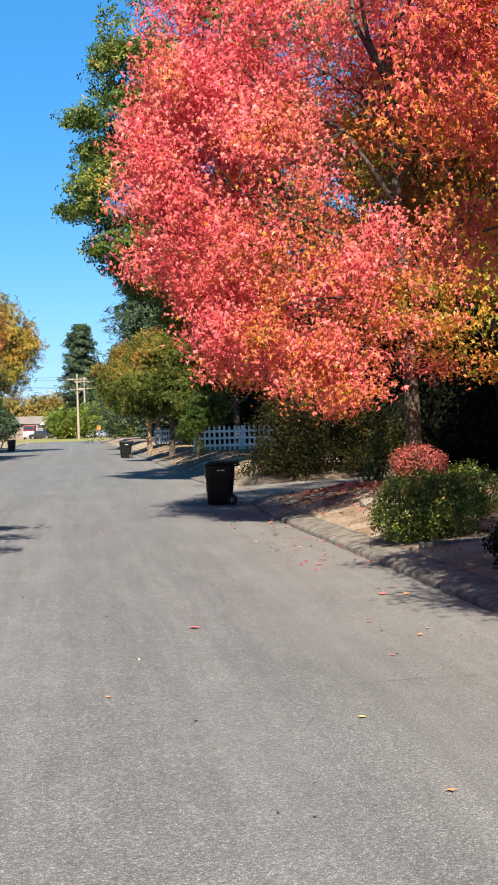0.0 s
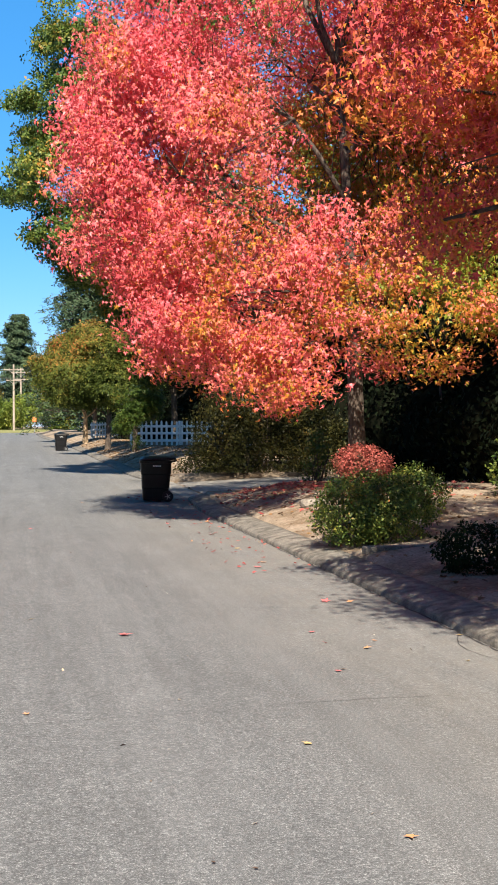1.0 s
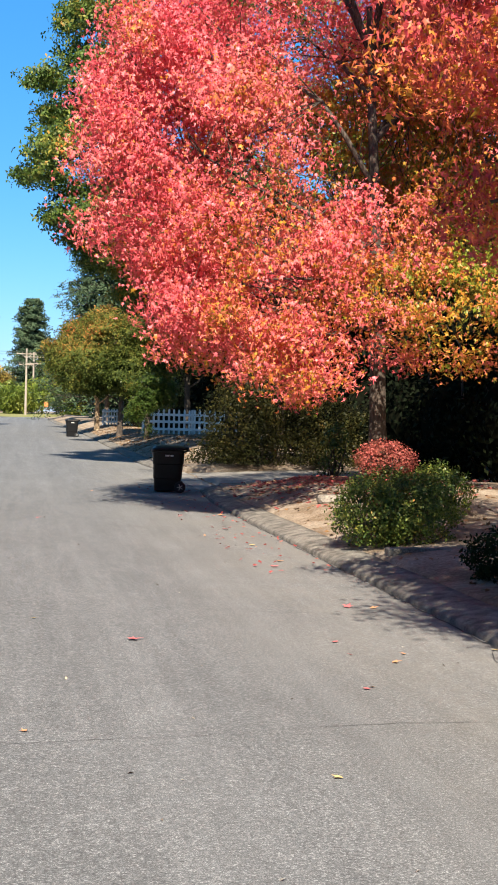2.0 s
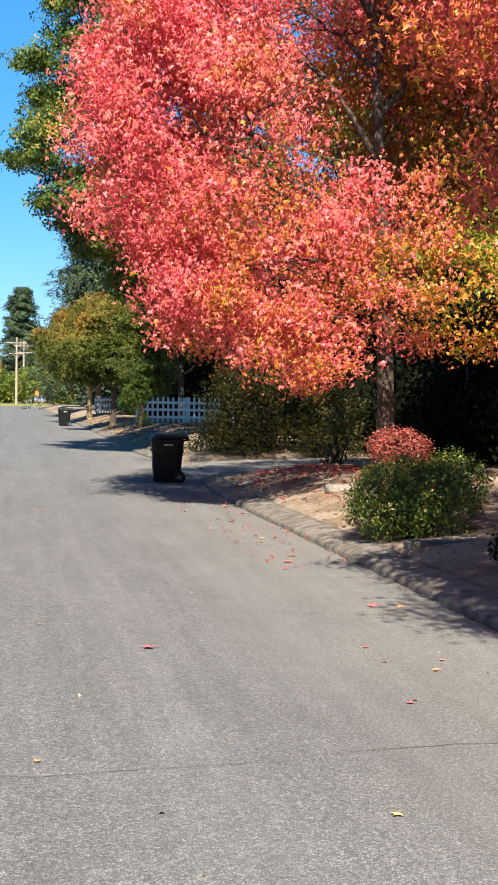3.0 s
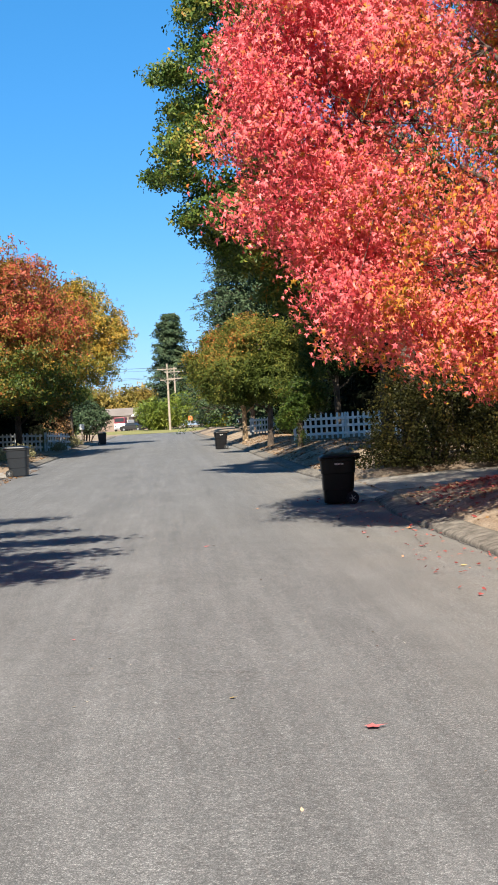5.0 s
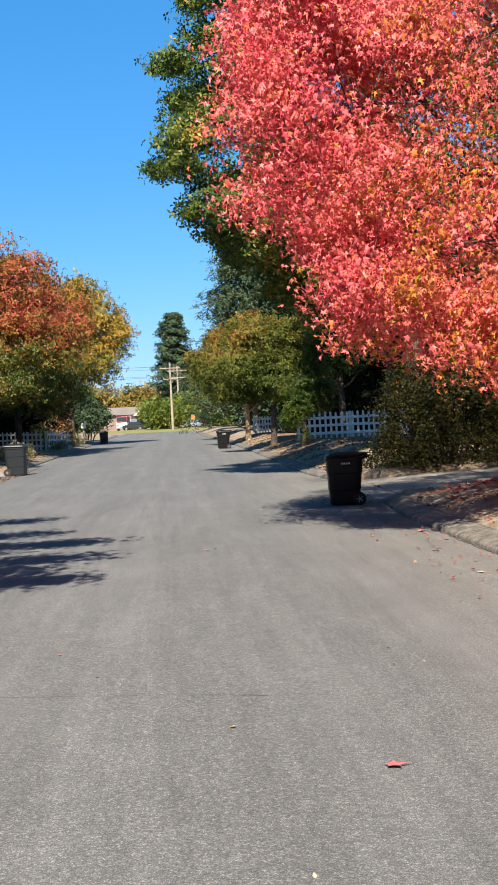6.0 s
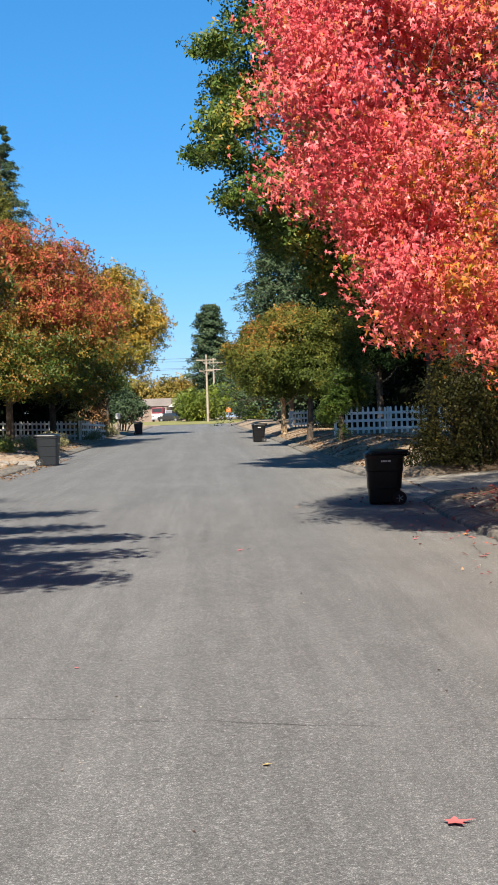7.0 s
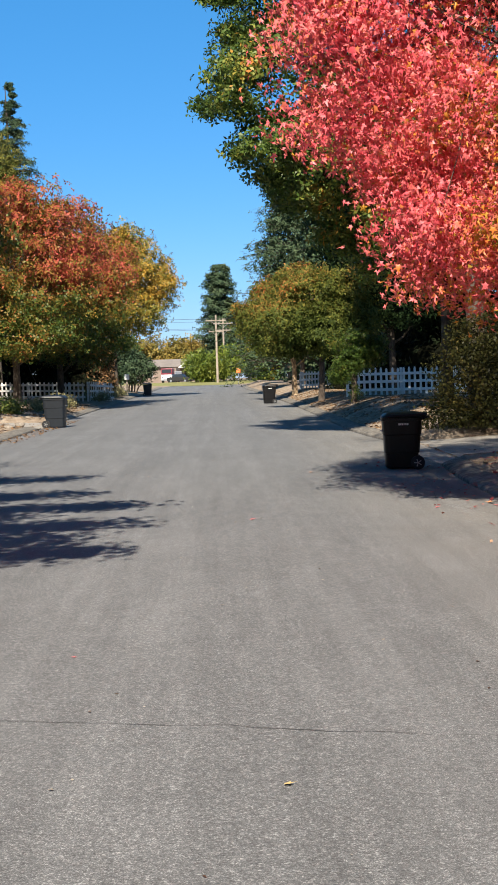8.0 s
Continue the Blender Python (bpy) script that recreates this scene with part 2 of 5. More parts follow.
litter_mat = leafy("litter", [(0.0, (0.26, 0.05, 0.045)), (0.35, (0.48, 0.10, 0.095)), (0.6, (0.56, 0.21, 0.15)), (0.8, (0.50, 0.31, 0.18)), (1.0, (0.60, 0.45, 0.24))], 0.5, 0.9)
brown_litter = leafy("brown_litter", [(0.0, (0.13, 0.075, 0.04)), (0.5, (0.30, 0.17, 0.08)), (1.0, (0.48, 0.28, 0.13))], 1.0, 0.9)

# Dark evergreen green, lowered further for the shade over these trees and shrub.
dark_leaf = leafy("shaded_green_leaves", [(0.0, (0.008, 0.018, 0.009)), (0.5, (0.017, 0.034, 0.012)), (0.85, (0.04, 0.06, 0.018)), (1.0, (0.12, 0.13, 0.03))], 0.5, 0.4, thin=0.2, shine=0.8, spec=0.06)
# Near black without gloss: the shade inside the hedges, put in as colour.
deep_shade = plain("hedge_inner_shade", (0.010, 0.011, 0.007), 1.0, grain=20)
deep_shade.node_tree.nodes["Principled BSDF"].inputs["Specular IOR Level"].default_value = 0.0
brown_leaf = leafy("brown_green_leaves", [(0.0, (0.024, 0.028, 0.010)), (0.45, (0.055, 0.055, 0.016)), (0.75, (0.11, 0.088, 0.025)), (0.92, (0.22, 0.13, 0.035)), (1.0, ORANGE)], 1.2, 0.5, thin=0.2, spec=0.12)

# ---- building tools ----


def mesh_of(name, verts, faces, smooth=False):
    """A mesh from an array of points and an array of faces that all have the same number of corners."""
    verts, faces = np.asarray(verts, np.float32), np.asarray(faces, np.int32)
    me = bpy.data.meshes.new(name)
    me.vertices.add(len(verts))
    me.vertices.foreach_set("co", verts.ravel())
    me.loops.add(faces.size)
    me.loops.foreach_set("vertex_index", faces.ravel())
    me.polygons.add(len(faces))
    me.polygons.foreach_set("loop_start", np.arange(0, faces.size, faces.shape[1], dtype=np.int32))
    if smooth:
        me.polygons.foreach_set("use_smooth", np.ones(len(faces), bool))
    me.update(calc_edges=True)
    return me


def part(name, data, material, parent=None, label=""):
    """Links a mesh or bmesh as one object, under a thing where one is given."""
    if isinstance(data, bmesh.types.BMesh):
        me = bpy.data.meshes.new(name)
        data.to_mesh(me)
        data.free()
        data = me
    if material and not data.materials:
        data.materials.append(material)
    ob = new(name, data)
    if parent:
        ob.parent = parent
    return tagged(ob, label)


def thing(name, place, label, category, group="", turn=0.0, kind=""):
    ob = new(name)
    ob.matrix_basis = pose(*place, 0, 0, turn)
    ob.empty_display_size = 0.2
    return tagged(ob, label, category, group, kind)


def box(sx, sy, sz, at=(0, 0, 0), bevel=0.0, bm=None, taper=1.0):
    """A box that stands on at; taper: the size of its foot against its head."""
    bm = bm or bmesh.new()
    made = bmesh.ops.create_cube(bm, size=1.0)["verts"]
    for v in made:
        k = taper if v.co.z < 0 else 1.0
        v.co = Vector((v.co.x * sx * k + at[0], v.co.y * sy * k + at[1], (v.co.z + 0.5) * sz + at[2]))
    if bevel:
        edges = {e for v in made for e in v.link_edges}
        bmesh.ops.bevel(bm, geom=list(edges), offset=bevel, segments=2, affect="EDGES", profile=0.6)
    return bm


def rod(a, b, r, bm=None, sides=10, r2=None):
    bm = bm or bmesh.new()
    a, b = Vector(a), Vector(b)
    m = Matrix.Translation((a + b) / 2) @ (b - a).to_track_quat("Z", "Y").to_matrix().to_4x4()
    bmesh.ops.create_cone(bm, cap_ends=True, segments=sides, radius1=r, radius2=r if r2 is None else r2, depth=(b - a).length, matrix=m)
    return bm


def tube(points, radii, sides=8, bumpy=0.0, rng=None):
    """Points and quad faces of a bent, tapered tube."""
    pts = np.asarray(points, float)
    way = np.gradient(pts, axis=0)
    way /= np.linalg.norm(way, axis=1)[:, None] + 1e-9
    ref = np.where(np.abs(way[:, 2:3]) > 0.9, np.array([[1.0, 0, 0]]), np.array([[0, 0, 1.0]]))
    u = np.cross(way, ref)
    u /= np.linalg.norm(u, axis=1)[:, None] + 1e-9
    w = np.cross(way, u)
    ang = np.arange(sides) * 2 * np.pi / sides
    r = np.asarray(radii, float)[:, None] * np.ones((1, sides))
    if bumpy and rng is not None:
        r = r * (1 + rng.normal(0, bumpy, r.shape))
    v = pts[:, None, :] + r[..., None] * (np.cos(ang)[None, :, None] * u[:, None, :] + np.sin(ang)[None, :, None] * w[:, None, :])
    k = len(pts)
    i, j = np.meshgrid(np.arange(k - 1), np.arange(sides), indexing="ij")
    jn = (j + 1) % sides
    f = np.stack([i * sides + j, i * sides + jn, (i + 1) * sides + jn, (i + 1) * sides + j], -1).reshape(-1, 4)
    return v.reshape(-1, 3), f


def join_tubes(list_of):
    vs, fs, n = [], [], 0
    for v, f in list_of:
        vs.append(v)
        fs.append(f + n)
        n += len(v)
    return np.concatenate(vs), np.concatenate(fs)


def bent(a, b, rng, sag=0.15, steps=6):
    """A crooked way from a to b."""
    a, b = np.asarray(a, float), np.asarray(b, float)
    s = np.linspace(0, 1, steps)[:, None]
    p = a + (b - a) * s
    d = np.linalg.norm(b - a)
    p += rng.normal(0, 0.045 * d, p.shape) * np.sin(np.pi * s)
    p[:, 2] += (np.sin(np.pi * s) * sag * d)[:, 0]
    return p


def star_leaf():
    """A five-lobed leaf, about one unit wide, its long lobe towards +y, lobes folded and drooping."""
    v = [(0, 0, 0)]
    reach = {-54: 0.40, 18: 0.54, 90: 0.72, 162: 0.54, 234: 0.40}
    for k in range(10):
        deg = -54 + 36 * k
        a = math.radians(deg)
        r = reach[deg] if k % 2 == 0 else 0.24
        v.append((r * math.cos(a), r * math.sin(a), -0.30 * r * r - (0.06 if k % 2 else 0.0)))
    f = []
    for k in range(0, 10, 2):
        f.append((0, 1 + (k - 1) % 10, 1 + k, 1 + (k + 1) % 10))
    return np.array(v), np.array(f)


def folded_leaf():
    """A lobed leaf that hangs half closed, seen as three narrow points."""
    v, f = [(0, 0.12, 0)], []
    for k, (deg, r) in enumerate(((28, 0.5), (90, 0.78), (152, 0.5))):
        a = math.radians(deg)
        for da, rr, z in ((-62, 0.22, -0.06), (0, r, -0.25 * r), (62, 0.22, -0.06)):
            b = a + math.radians(da)
            v.append((0.75 * rr * math.cos(b), rr * math.sin(b) - 0.2, z))
        f.append((1 + 3 * k, 2 + 3 * k, 3 + 3 * k))
    return np.array(v), np.array(f)


def oval_leaf():
    """A folded pointed leaf."""
    v = np.array([(0, -0.5, 0), (0.28, 0.0, 0.07), (0, 0.5, -0.06), (-0.28, 0.0, 0.07)])
    return v, np.array([(0, 1, 2, 3)])


def spray_leaf():
    """A little spray of three leaves, for trees far off."""
    v, f = oval_leaf()
    out_v, out_f = [], []
    for k, (a, tilt) in enumerate(((0, 0.25), (2.1, -0.3), (4.2, 0.1))):
        c, s = math.cos(a), math.sin(a)
        p = v * (0.8, 0.8, 1) + (0, 0.42, 0)
        p = np.stack([p[:, 0] * c - p[:, 1] * s, p[:, 0] * s + p[:, 1] * c, p[:, 2] + tilt * p[:, 1]], 1)
        out_v.append(p)
        out_f.append(f + 4 * k)
    return np.concatenate(out_v), np.concatenate(out_f)


def scatter(name, leaf, spots, normals, sizes, rng, wobble=0.8, hang=0.4, curly=1.9):
    """One mesh of many leaves, turned roughly to their normals, tips hanging."""
    lv, lf = leaf
    n = len(spots)
    nz = normals + rng.normal(0, wobble, (n, 3))
    nz /= np.linalg.norm(nz, axis=1)[:, None] + 1e-9
    tip = rng.normal(0, 1, (n, 3)) + np.array([0, 0, -2.2 * hang])
    tip -= nz * np.sum(tip * nz, 1)[:, None]
    tip /= np.linalg.norm(tip, axis=1)[:, None] + 1e-9
    side = np.cross(tip, nz)
    s = np.asarray(sizes).reshape(-1, 1, 1)
    curl = rng.uniform(0.4, curly, (n, 1, 1))
    v = spots[:, None, :] + s * (lv[None, :, 0:1] * side[:, None] + lv[None, :, 1:2] * tip[:, None] + curl * lv[None, :, 2:3] * nz[:, None])
    f = lf[None] + (np.arange(n) * len(lv))[:, None, None]
    return mesh_of(name, v.reshape(-1, 3), f.reshape(-1, lf.shape[1]))


def waves(p, rng, scale):
    """A smooth uneven field between about -1 and 1."""
    out = np.zeros(len(p))
    for k in range(5):
        d = rng.normal(0, 1, 3) * scale * (1 + 0.5 * k)
        out += np.sin(p @ d + rng.uniform(0, 6.3)) / (1 + 0.4 * k)
    return out / 2.6


def lobed_spots(lobes, clumps, per, spread, rng, shell=0.55, rough=0.2, flat=0.75, bumps=0):
    """Leaf places in sprays through a set of ellipsoids (centre, radii)."""
    c = np.array([l[0] for l in lobes], float)
    r = np.array([l[1] for l in lobes], float)
    area = (r[:, 0] * r[:, 1] + r[:, 1] * r[:, 2] + r[:, 0] * r[:, 2]) * np.array([l[2] if len(l) > 2 else 1.0 for l in lobes])
    which = rng.choice(len(lobes), clumps, p=area / area.sum())
    d = rng.normal(0, 1, (clumps, 3))
    d /= np.linalg.norm(d, axis=1)[:, None]
    k = shell + (1 - shell) * rng.random(clumps) ** 0.6
    k *= 1 + rough * waves(d * 2.0 + which[:, None], rng, 1.6)
    at = c[which] + d * r[which] * k[:, None]
    if bumps:
        # most sprays gather on boughs that stand out of the mass, with hollows between
        b = rng.normal(0, 1, (len(lobes), bumps, 3))
        b /= np.linalg.norm(b, axis=2)[:, :, None]
        b *= rng.uniform(0.72, 1.0, (len(lobes), bumps, 1))
        on = rng.random(clumps) < 0.64
        pick = b[which, rng.integers(0, bumps, clumps)]
        puff = rng.normal(0, 1, (clumps, 3))
        puff /= np.linalg.norm(puff, axis=1)[:, None]
        puff *= (0.30 * rng.random(clumps) ** 0.4)[:, None] * np.array([1.15, 1.15, 0.75])
        at = np.where(on[:, None], c[which] + (pick + puff) * r[which], at)
        d = np.where(on[:, None], pick * 0.6 + puff * 2.4, d)
    leaf = np.repeat(at, per, 0)
    off = np.clip(rng.normal(0, 1, leaf.shape), -1.9, 1.9) * spread * np.array([1, 1, flat])
    out = np.repeat(d / r[which], per, 0)
    out /= np.linalg.norm(out, axis=1)[:, None]
    return leaf + off, out, at


def trunk_mesh(name, height, r0, r1, rng, lean=(0, 0), flare=1.35, sides=14, steps=12):
    s = np.linspace(0, 1, steps)
    p = np.stack([lean[0] * s + 0.05 * np.sin(3 * s + 1) * height / 6, lean[1] * s + 0.04 * np.cos(4 * s) * height / 6, -0.25 + (height + 0.25) * s], 1)
    p[:, :2] -= p[0, :2]
    r = r0 + (r1 - r0) * s
    r[0] *= flare
    r[1] *= 1 + (flare - 1) * 0.35
    v, f = tube(p, r, sides, 0.04, rng)
    return mesh_of(name, v, f, True), p


def broadleaf(name, base, label, trunk, lobes, leaf, mat, bark_mat, clumps, per, size, spread=0.28, seed=1, group="", category="tree",
              shell=0.5, rough=0.22, twigs=5, wobble=0.75, hang=0.45, dense=1.0, curly=1.9, bumps=12, second=None):
    """A tree: tapered trunk, limbs that run to each mass of its crown, twigs and single leaves. Lobes are given from the base."""
    rng = np.random.default_rng(seed)
    ob = thing(name, base, label, category, group)
    height, r0, r1, lean = trunk
    me, line = trunk_mesh("trunk", height, r0, r1, rng, lean)
    part("trunk", me, bark_mat, ob)
    spots, out, at = lobed_spots(lobes, int(clumps * dense), per, spread, rng, shell, rough, bumps=bumps)
    for c, r, *_ in lobes:
        t = min(0.95, max(0.44, (c[2] - 0.55 * math.hypot(c[0], c[1])) / height))
        start = line[int(t * (len(line) - 1))]
        w = bent(start, np.array(c) + (0, 0, 0.1), rng, 0.06)
        rr = np.linspace(r0 * 0.32, r0 * 0.08, len(w))
        tubes = [tube(w, rr, 7, 0.05, rng)]
        close = at[np.argsort(np.linalg.norm((at - np.array(c)) / np.array(r), axis=1))[::max(1, len(at) // (twigs * 6))][:twigs * 2]]
        for q in close[:twigs * 2]:
            if np.linalg.norm(q - np.array(c)) < 1.6 * max(r):
                s = w[rng.integers(2, len(w))]
                b = bent(s, q, rng, 0.08, 5)
                tubes.append(tube(b, np.linspace(r0 * 0.09, r0 * 0.025, 5), 5))
        v, f = join_tubes(tubes)
        part("limb", mesh_of("limb", v, f, True), bark_mat, ob)
    sizes = size * rng.uniform(0.65, 1.2, len(spots))
    if second:
        # a share of the leaves hang folded, and are built in a simpler form
        shape, share, factor = second
        m = rng.random(len(spots)) < share
        part("crown", scatter("crown", shape, spots[m], out[m], sizes[m] * factor, rng, wobble, hang, curly), mat, ob)
        spots, out, sizes = spots[~m], out[~m], sizes[~m]
    part("crown", scatter("crown", leaf, spots, out, sizes, rng, wobble, hang, curly), mat, ob)
    return ob


def conifer(name, base, label, height, radius, mat, seed=1, tiers=26, per=11, leaf=0.5, bare=0.08, power=0.8, fill=30):
    """A conifer: straight trunk and drooping whorls of boughs with needle sprays."""
    rng = np.random.default_rng(seed)
    ob = thing(name, base, label, "tree")
    me, line = trunk_mesh("trunk", height * 0.97, 0.02 * height, 0.03, rng)
    part("trunk", me, dark_bark, ob)
    spots, normals, tubes = [], [], []
    for k in range(tiers):
        z = height * (bare + (1 - bare) * (k + rng.uniform(-0.3, 0.3)) / tiers)
        reach = radius * max(0.03, 1 - (z / height)) ** power
        for j in range(per):
            a = rng.uniform(0, 6.28)
            l = reach * rng.uniform(0.45, 1.32)
            tip = np.array([math.cos(a) * l, math.sin(a) * l, z + rng.uniform(-0.3, 0.12) * l])
            b = bent((0, 0, z), tip, rng, 0.05, 5)
            tubes.append(tube(b, np.linspace(0.012 * height * 0.3, 0.01, 5), 4))
            s = rng.uniform(0.2, 1.0, fill) ** 0.7
            p = np.array([0, 0, z]) + (tip - np.array([0, 0, z])) * s[:, None]
            p += rng.normal(0, 0.09 * reach + 0.05, p.shape) * (1, 1, 0.7)
            spots.append(p)
            normals.append(np.tile([math.cos(a) * 0.5, math.sin(a) * 0.5, 0.9], (fill, 1)))
    v, f = join_tubes(tubes)
    tagged(part("branchwork", mesh_of("branchwork", v, f), dark_bark, ob), kind="stuff")
    p, nn = np.concatenate(spots), np.concatenate(normals)
    part("crown", scatter("crown", spray_leaf(), p, nn, leaf * rng.uniform(0.6, 1.2, len(p)), rng, 0.6, 0.6), mat, ob)
    return ob


def shrub(name, base, label, lobes, leaf, mat, clumps, per, size, spread=0.1, seed=1, group="", shell=0.7, category="shrub", rough=0.16, stems=14):
    """A shrub: many stems from the ground and leaves through its masses."""
    rng = np.random.default_rng(seed)
    ob = thing(name, base, label, category, group)
    spots, out, at = lobed_spots(lobes, clumps, per, spread, rng, shell, rough)
    keep = spots[:, 2] > 0.02
    spots, out = spots[keep], out[keep]
    tubes = []
    for k in range(stems):
        q = at[rng.integers(len(at))]
        tubes.append(tube(bent((q[0] * 0.35, q[1] * 0.35, -0.1), q, rng, 0.02, 5), np.linspace(0.022, 0.006, 5) * (1 + q[2] * 0.4), 5))
    v, f = join_tubes(tubes)
    tagged(part("branchwork", mesh_of("branchwork", v, f, True), dark_bark, ob), kind="stuff")
    part("foliage", scatter("foliage", leaf, spots, out, size * rng.uniform(0.6, 1.2, len(spots)), rng, 0.7, 0.1), mat, ob)
    return ob


# ---- ground and road ----
END = 172.0          # where the street meets the cross street


def rise(y):
    """The street climbs a little in the distance."""
    return min(max(0.0, (y - 25.0) * 0.0058), 1.4)


def kerb_right(y):
    # the kerb flares away from the road on both sides of the driveway
    flare = 0.0
    if 23.4 < y < 45.0:
        flare = 0.44 * min(1.0, ((y - 23.4) / 7.6) ** 2, ((45.0 - y) / 8.0) ** 2)
    return 3.82 + flare - (0.00022 * (min(y, 132.0) - 60.0) ** 2 if y > 60 else 0.0)


def kerb_left(y):
    return -6.3 - 0.003 * max(0.0, y - 90)


DRIVE = (31.0, 36.4)
DRIVE_L = (52.6, 57.4)


def verge(d, y, left=False):
    """Height of the ground beside the road, d metres behind the kerb's face."""
    lo, hi = DRIVE_L if left else DRIVE
    k = min(1.0, max(0.0, min((y - lo + 0.9) / 0.9, (hi + 0.9 - y) / 0.9)))
    k = k * k * (3 - 2 * k)
    if d < 0.45:
        return -0.12 + 0.15 * (d > 0.35)
    high = 0.106 + 0.02 * min(1.0, d) + (min(0.32, 0.12 * max(0.0, d - 0.45)) if left else min(0.40, (0.12 + 0.15 * min(1.0, max(0.0, (y - 17.5) / 3.5))) * max(0.0, d - 0.45)))
    high += 0.025 * math.sin(1.9 * y + d) + 0.02 * math.sin(0.7 * y - 2.1 * d)
    if not left and 38 < y < 70:
        high += 0.16 * math.exp(-((y - 50) / 7.0) ** 2) * math.exp(-((d - 2.2) / 1.3) ** 2)
    if not left and lo - 7.0 < y <= lo:
        # the verge flattens towards the driveway
        s = (y - lo + 7.0) / 7.0
        s = s * s * (3 - 2 * s)
        high = (1 - s) * high + s * (0.112 + 0.03 * min(d, 4))
    low = -0.05 + 0.055 * min(d, 6)
    return (1 - k) * high + k * min(low, high)


def ground_z(x, y):
    if y < END - 6:
        if x > kerb_right(y):
            return rise(y) + verge(x - kerb_right(y), y)
        if x < kerb_left(y):
            return rise(y) + verge(kerb_left(y) - x, y, True)
        return rise(y)
    return rise(y)


def build_ground():
    right = [0.03, 0.40, 0.47, 0.6, 0.8, 1, 1.25, 1.5, 1.75, 2, 2.5, 3, 3.5, 4, 5, 6, 8, 10, 14, 20, 30, 60, 120, 300, 700]
    ys = list(np.arange(-40, 70, 0.5)) + list(np.arange(70, END - 6, 2)) + [END - 6, END + 12, 200, 230, 260, 300, 400, 600, 1000, 1800]
    verts, cols = [], None
    for y in ys:
        row = []
        for d in reversed(right):
            row.append((kerb_left(y) - d, y, rise(y) + (verge(d, y, True) if y < END - 8 else -0.02)))
        for x in (-6.0, -3, 0, 3):
            row.append((x if y < 100 else x * 0.8 - 0.6, y, rise(y) - 0.14))
        for d in right:
            row.append((kerb_right(y) + d, y, rise(y) + (verge(d, y) if y < END - 8 else -0.02)))
        cols = len(row)
        verts += row
    i, j = np.meshgrid(np.arange(len(ys) - 1), np.arange(cols - 1), indexing="ij")
    f = np.stack([i * cols + j, i * cols + j + 1, (i + 1) * cols + j + 1, (i + 1) * cols + j], -1).reshape(-1, 4)
    ob = part("ground", mesh_of("ground", verts, f, True), earth)
    tagged(ob, "bare tan earth verges with dry leaf litter", "ground", kind="structure")


def build_road():
    ys = list(np.arange(-40, 60, 1.0)) + list(np.arange(60, END + 0.1, 4))
    ss = np.linspace(0, 1, 15)
    verts = []
    for y in ys:
        a, b = kerb_left(y) + 0.012, kerb_right(y) - 0.012
        for s in ss:
            crown = 0.035 * (1 - (2 * s - 1) ** 2) - 0.02
            verts.append((a + (b - a) * s, y, rise(y) + crown))
    n = len(ss)
    i, j = np.meshgrid(np.arange(len(ys) - 1), np.arange(n - 1), indexing="ij")
    f = np.stack([i * n + j, i * n + j + 1, (i + 1) * n + j + 1, (i + 1) * n + j], -1).reshape(-1, 4)
    road = part("road", mesh_of("road", verts, f, True), asphalt)
    tagged(road, "worn grey asphalt street with fine aggregate and cracks", "road", kind="structure")
    bm = box(160, 10, 0.3, (-2, END + 4.9, rise(END) - 0.30))
    cross = part("road_cross", bm, asphalt)
    tagged(cross, "worn grey asphalt cross street", "road", kind="structure")
    return road


def crack(road, points, width, seed):
    """A thin tarry crack that wanders through the points."""
    rng = np.random.default_rng(seed)
    pts = []
    for (x0, y0), (x1, y1) in zip(points, points[1:]):
        m = max(2, int(math.hypot(x1 - x0, y1 - y0) / 0.12))
        for k in range(m):
            s = k / m
            pts.append((x0 + (x1 - x0) * s + rng.normal(0, 0.012), y0 + (y1 - y0) * s + rng.normal(0, 0.012)))
    pts = np.array(pts)
    d = np.gradient(pts, axis=0)
    d /= np.linalg.norm(d, axis=1)[:, None] + 1e-9
    nrm = np.stack([-d[:, 1], d[:, 0]], 1)
    w = width * rng.uniform(0.3, 1.0, len(pts))[:, None]
    a, b = pts + nrm * w, pts - nrm * w

    def lift(p):
        out = []
        for x, y in p:
            s = (x - kerb_left(y)) / (kerb_right(y) - kerb_left(y))
            out.append((x, y, rise(y) + 0.035 * (1 - (2 * s - 1) ** 2) - 0.02 + 0.004))
        return out
    v = np.array(lift(a) + lift(b))
    n = len(pts)
    f = [(k, n + k, n + k + 1, k + 1) for k in range(n - 1)]
    part("crack", mesh_of("crack", v, f), tar, road)


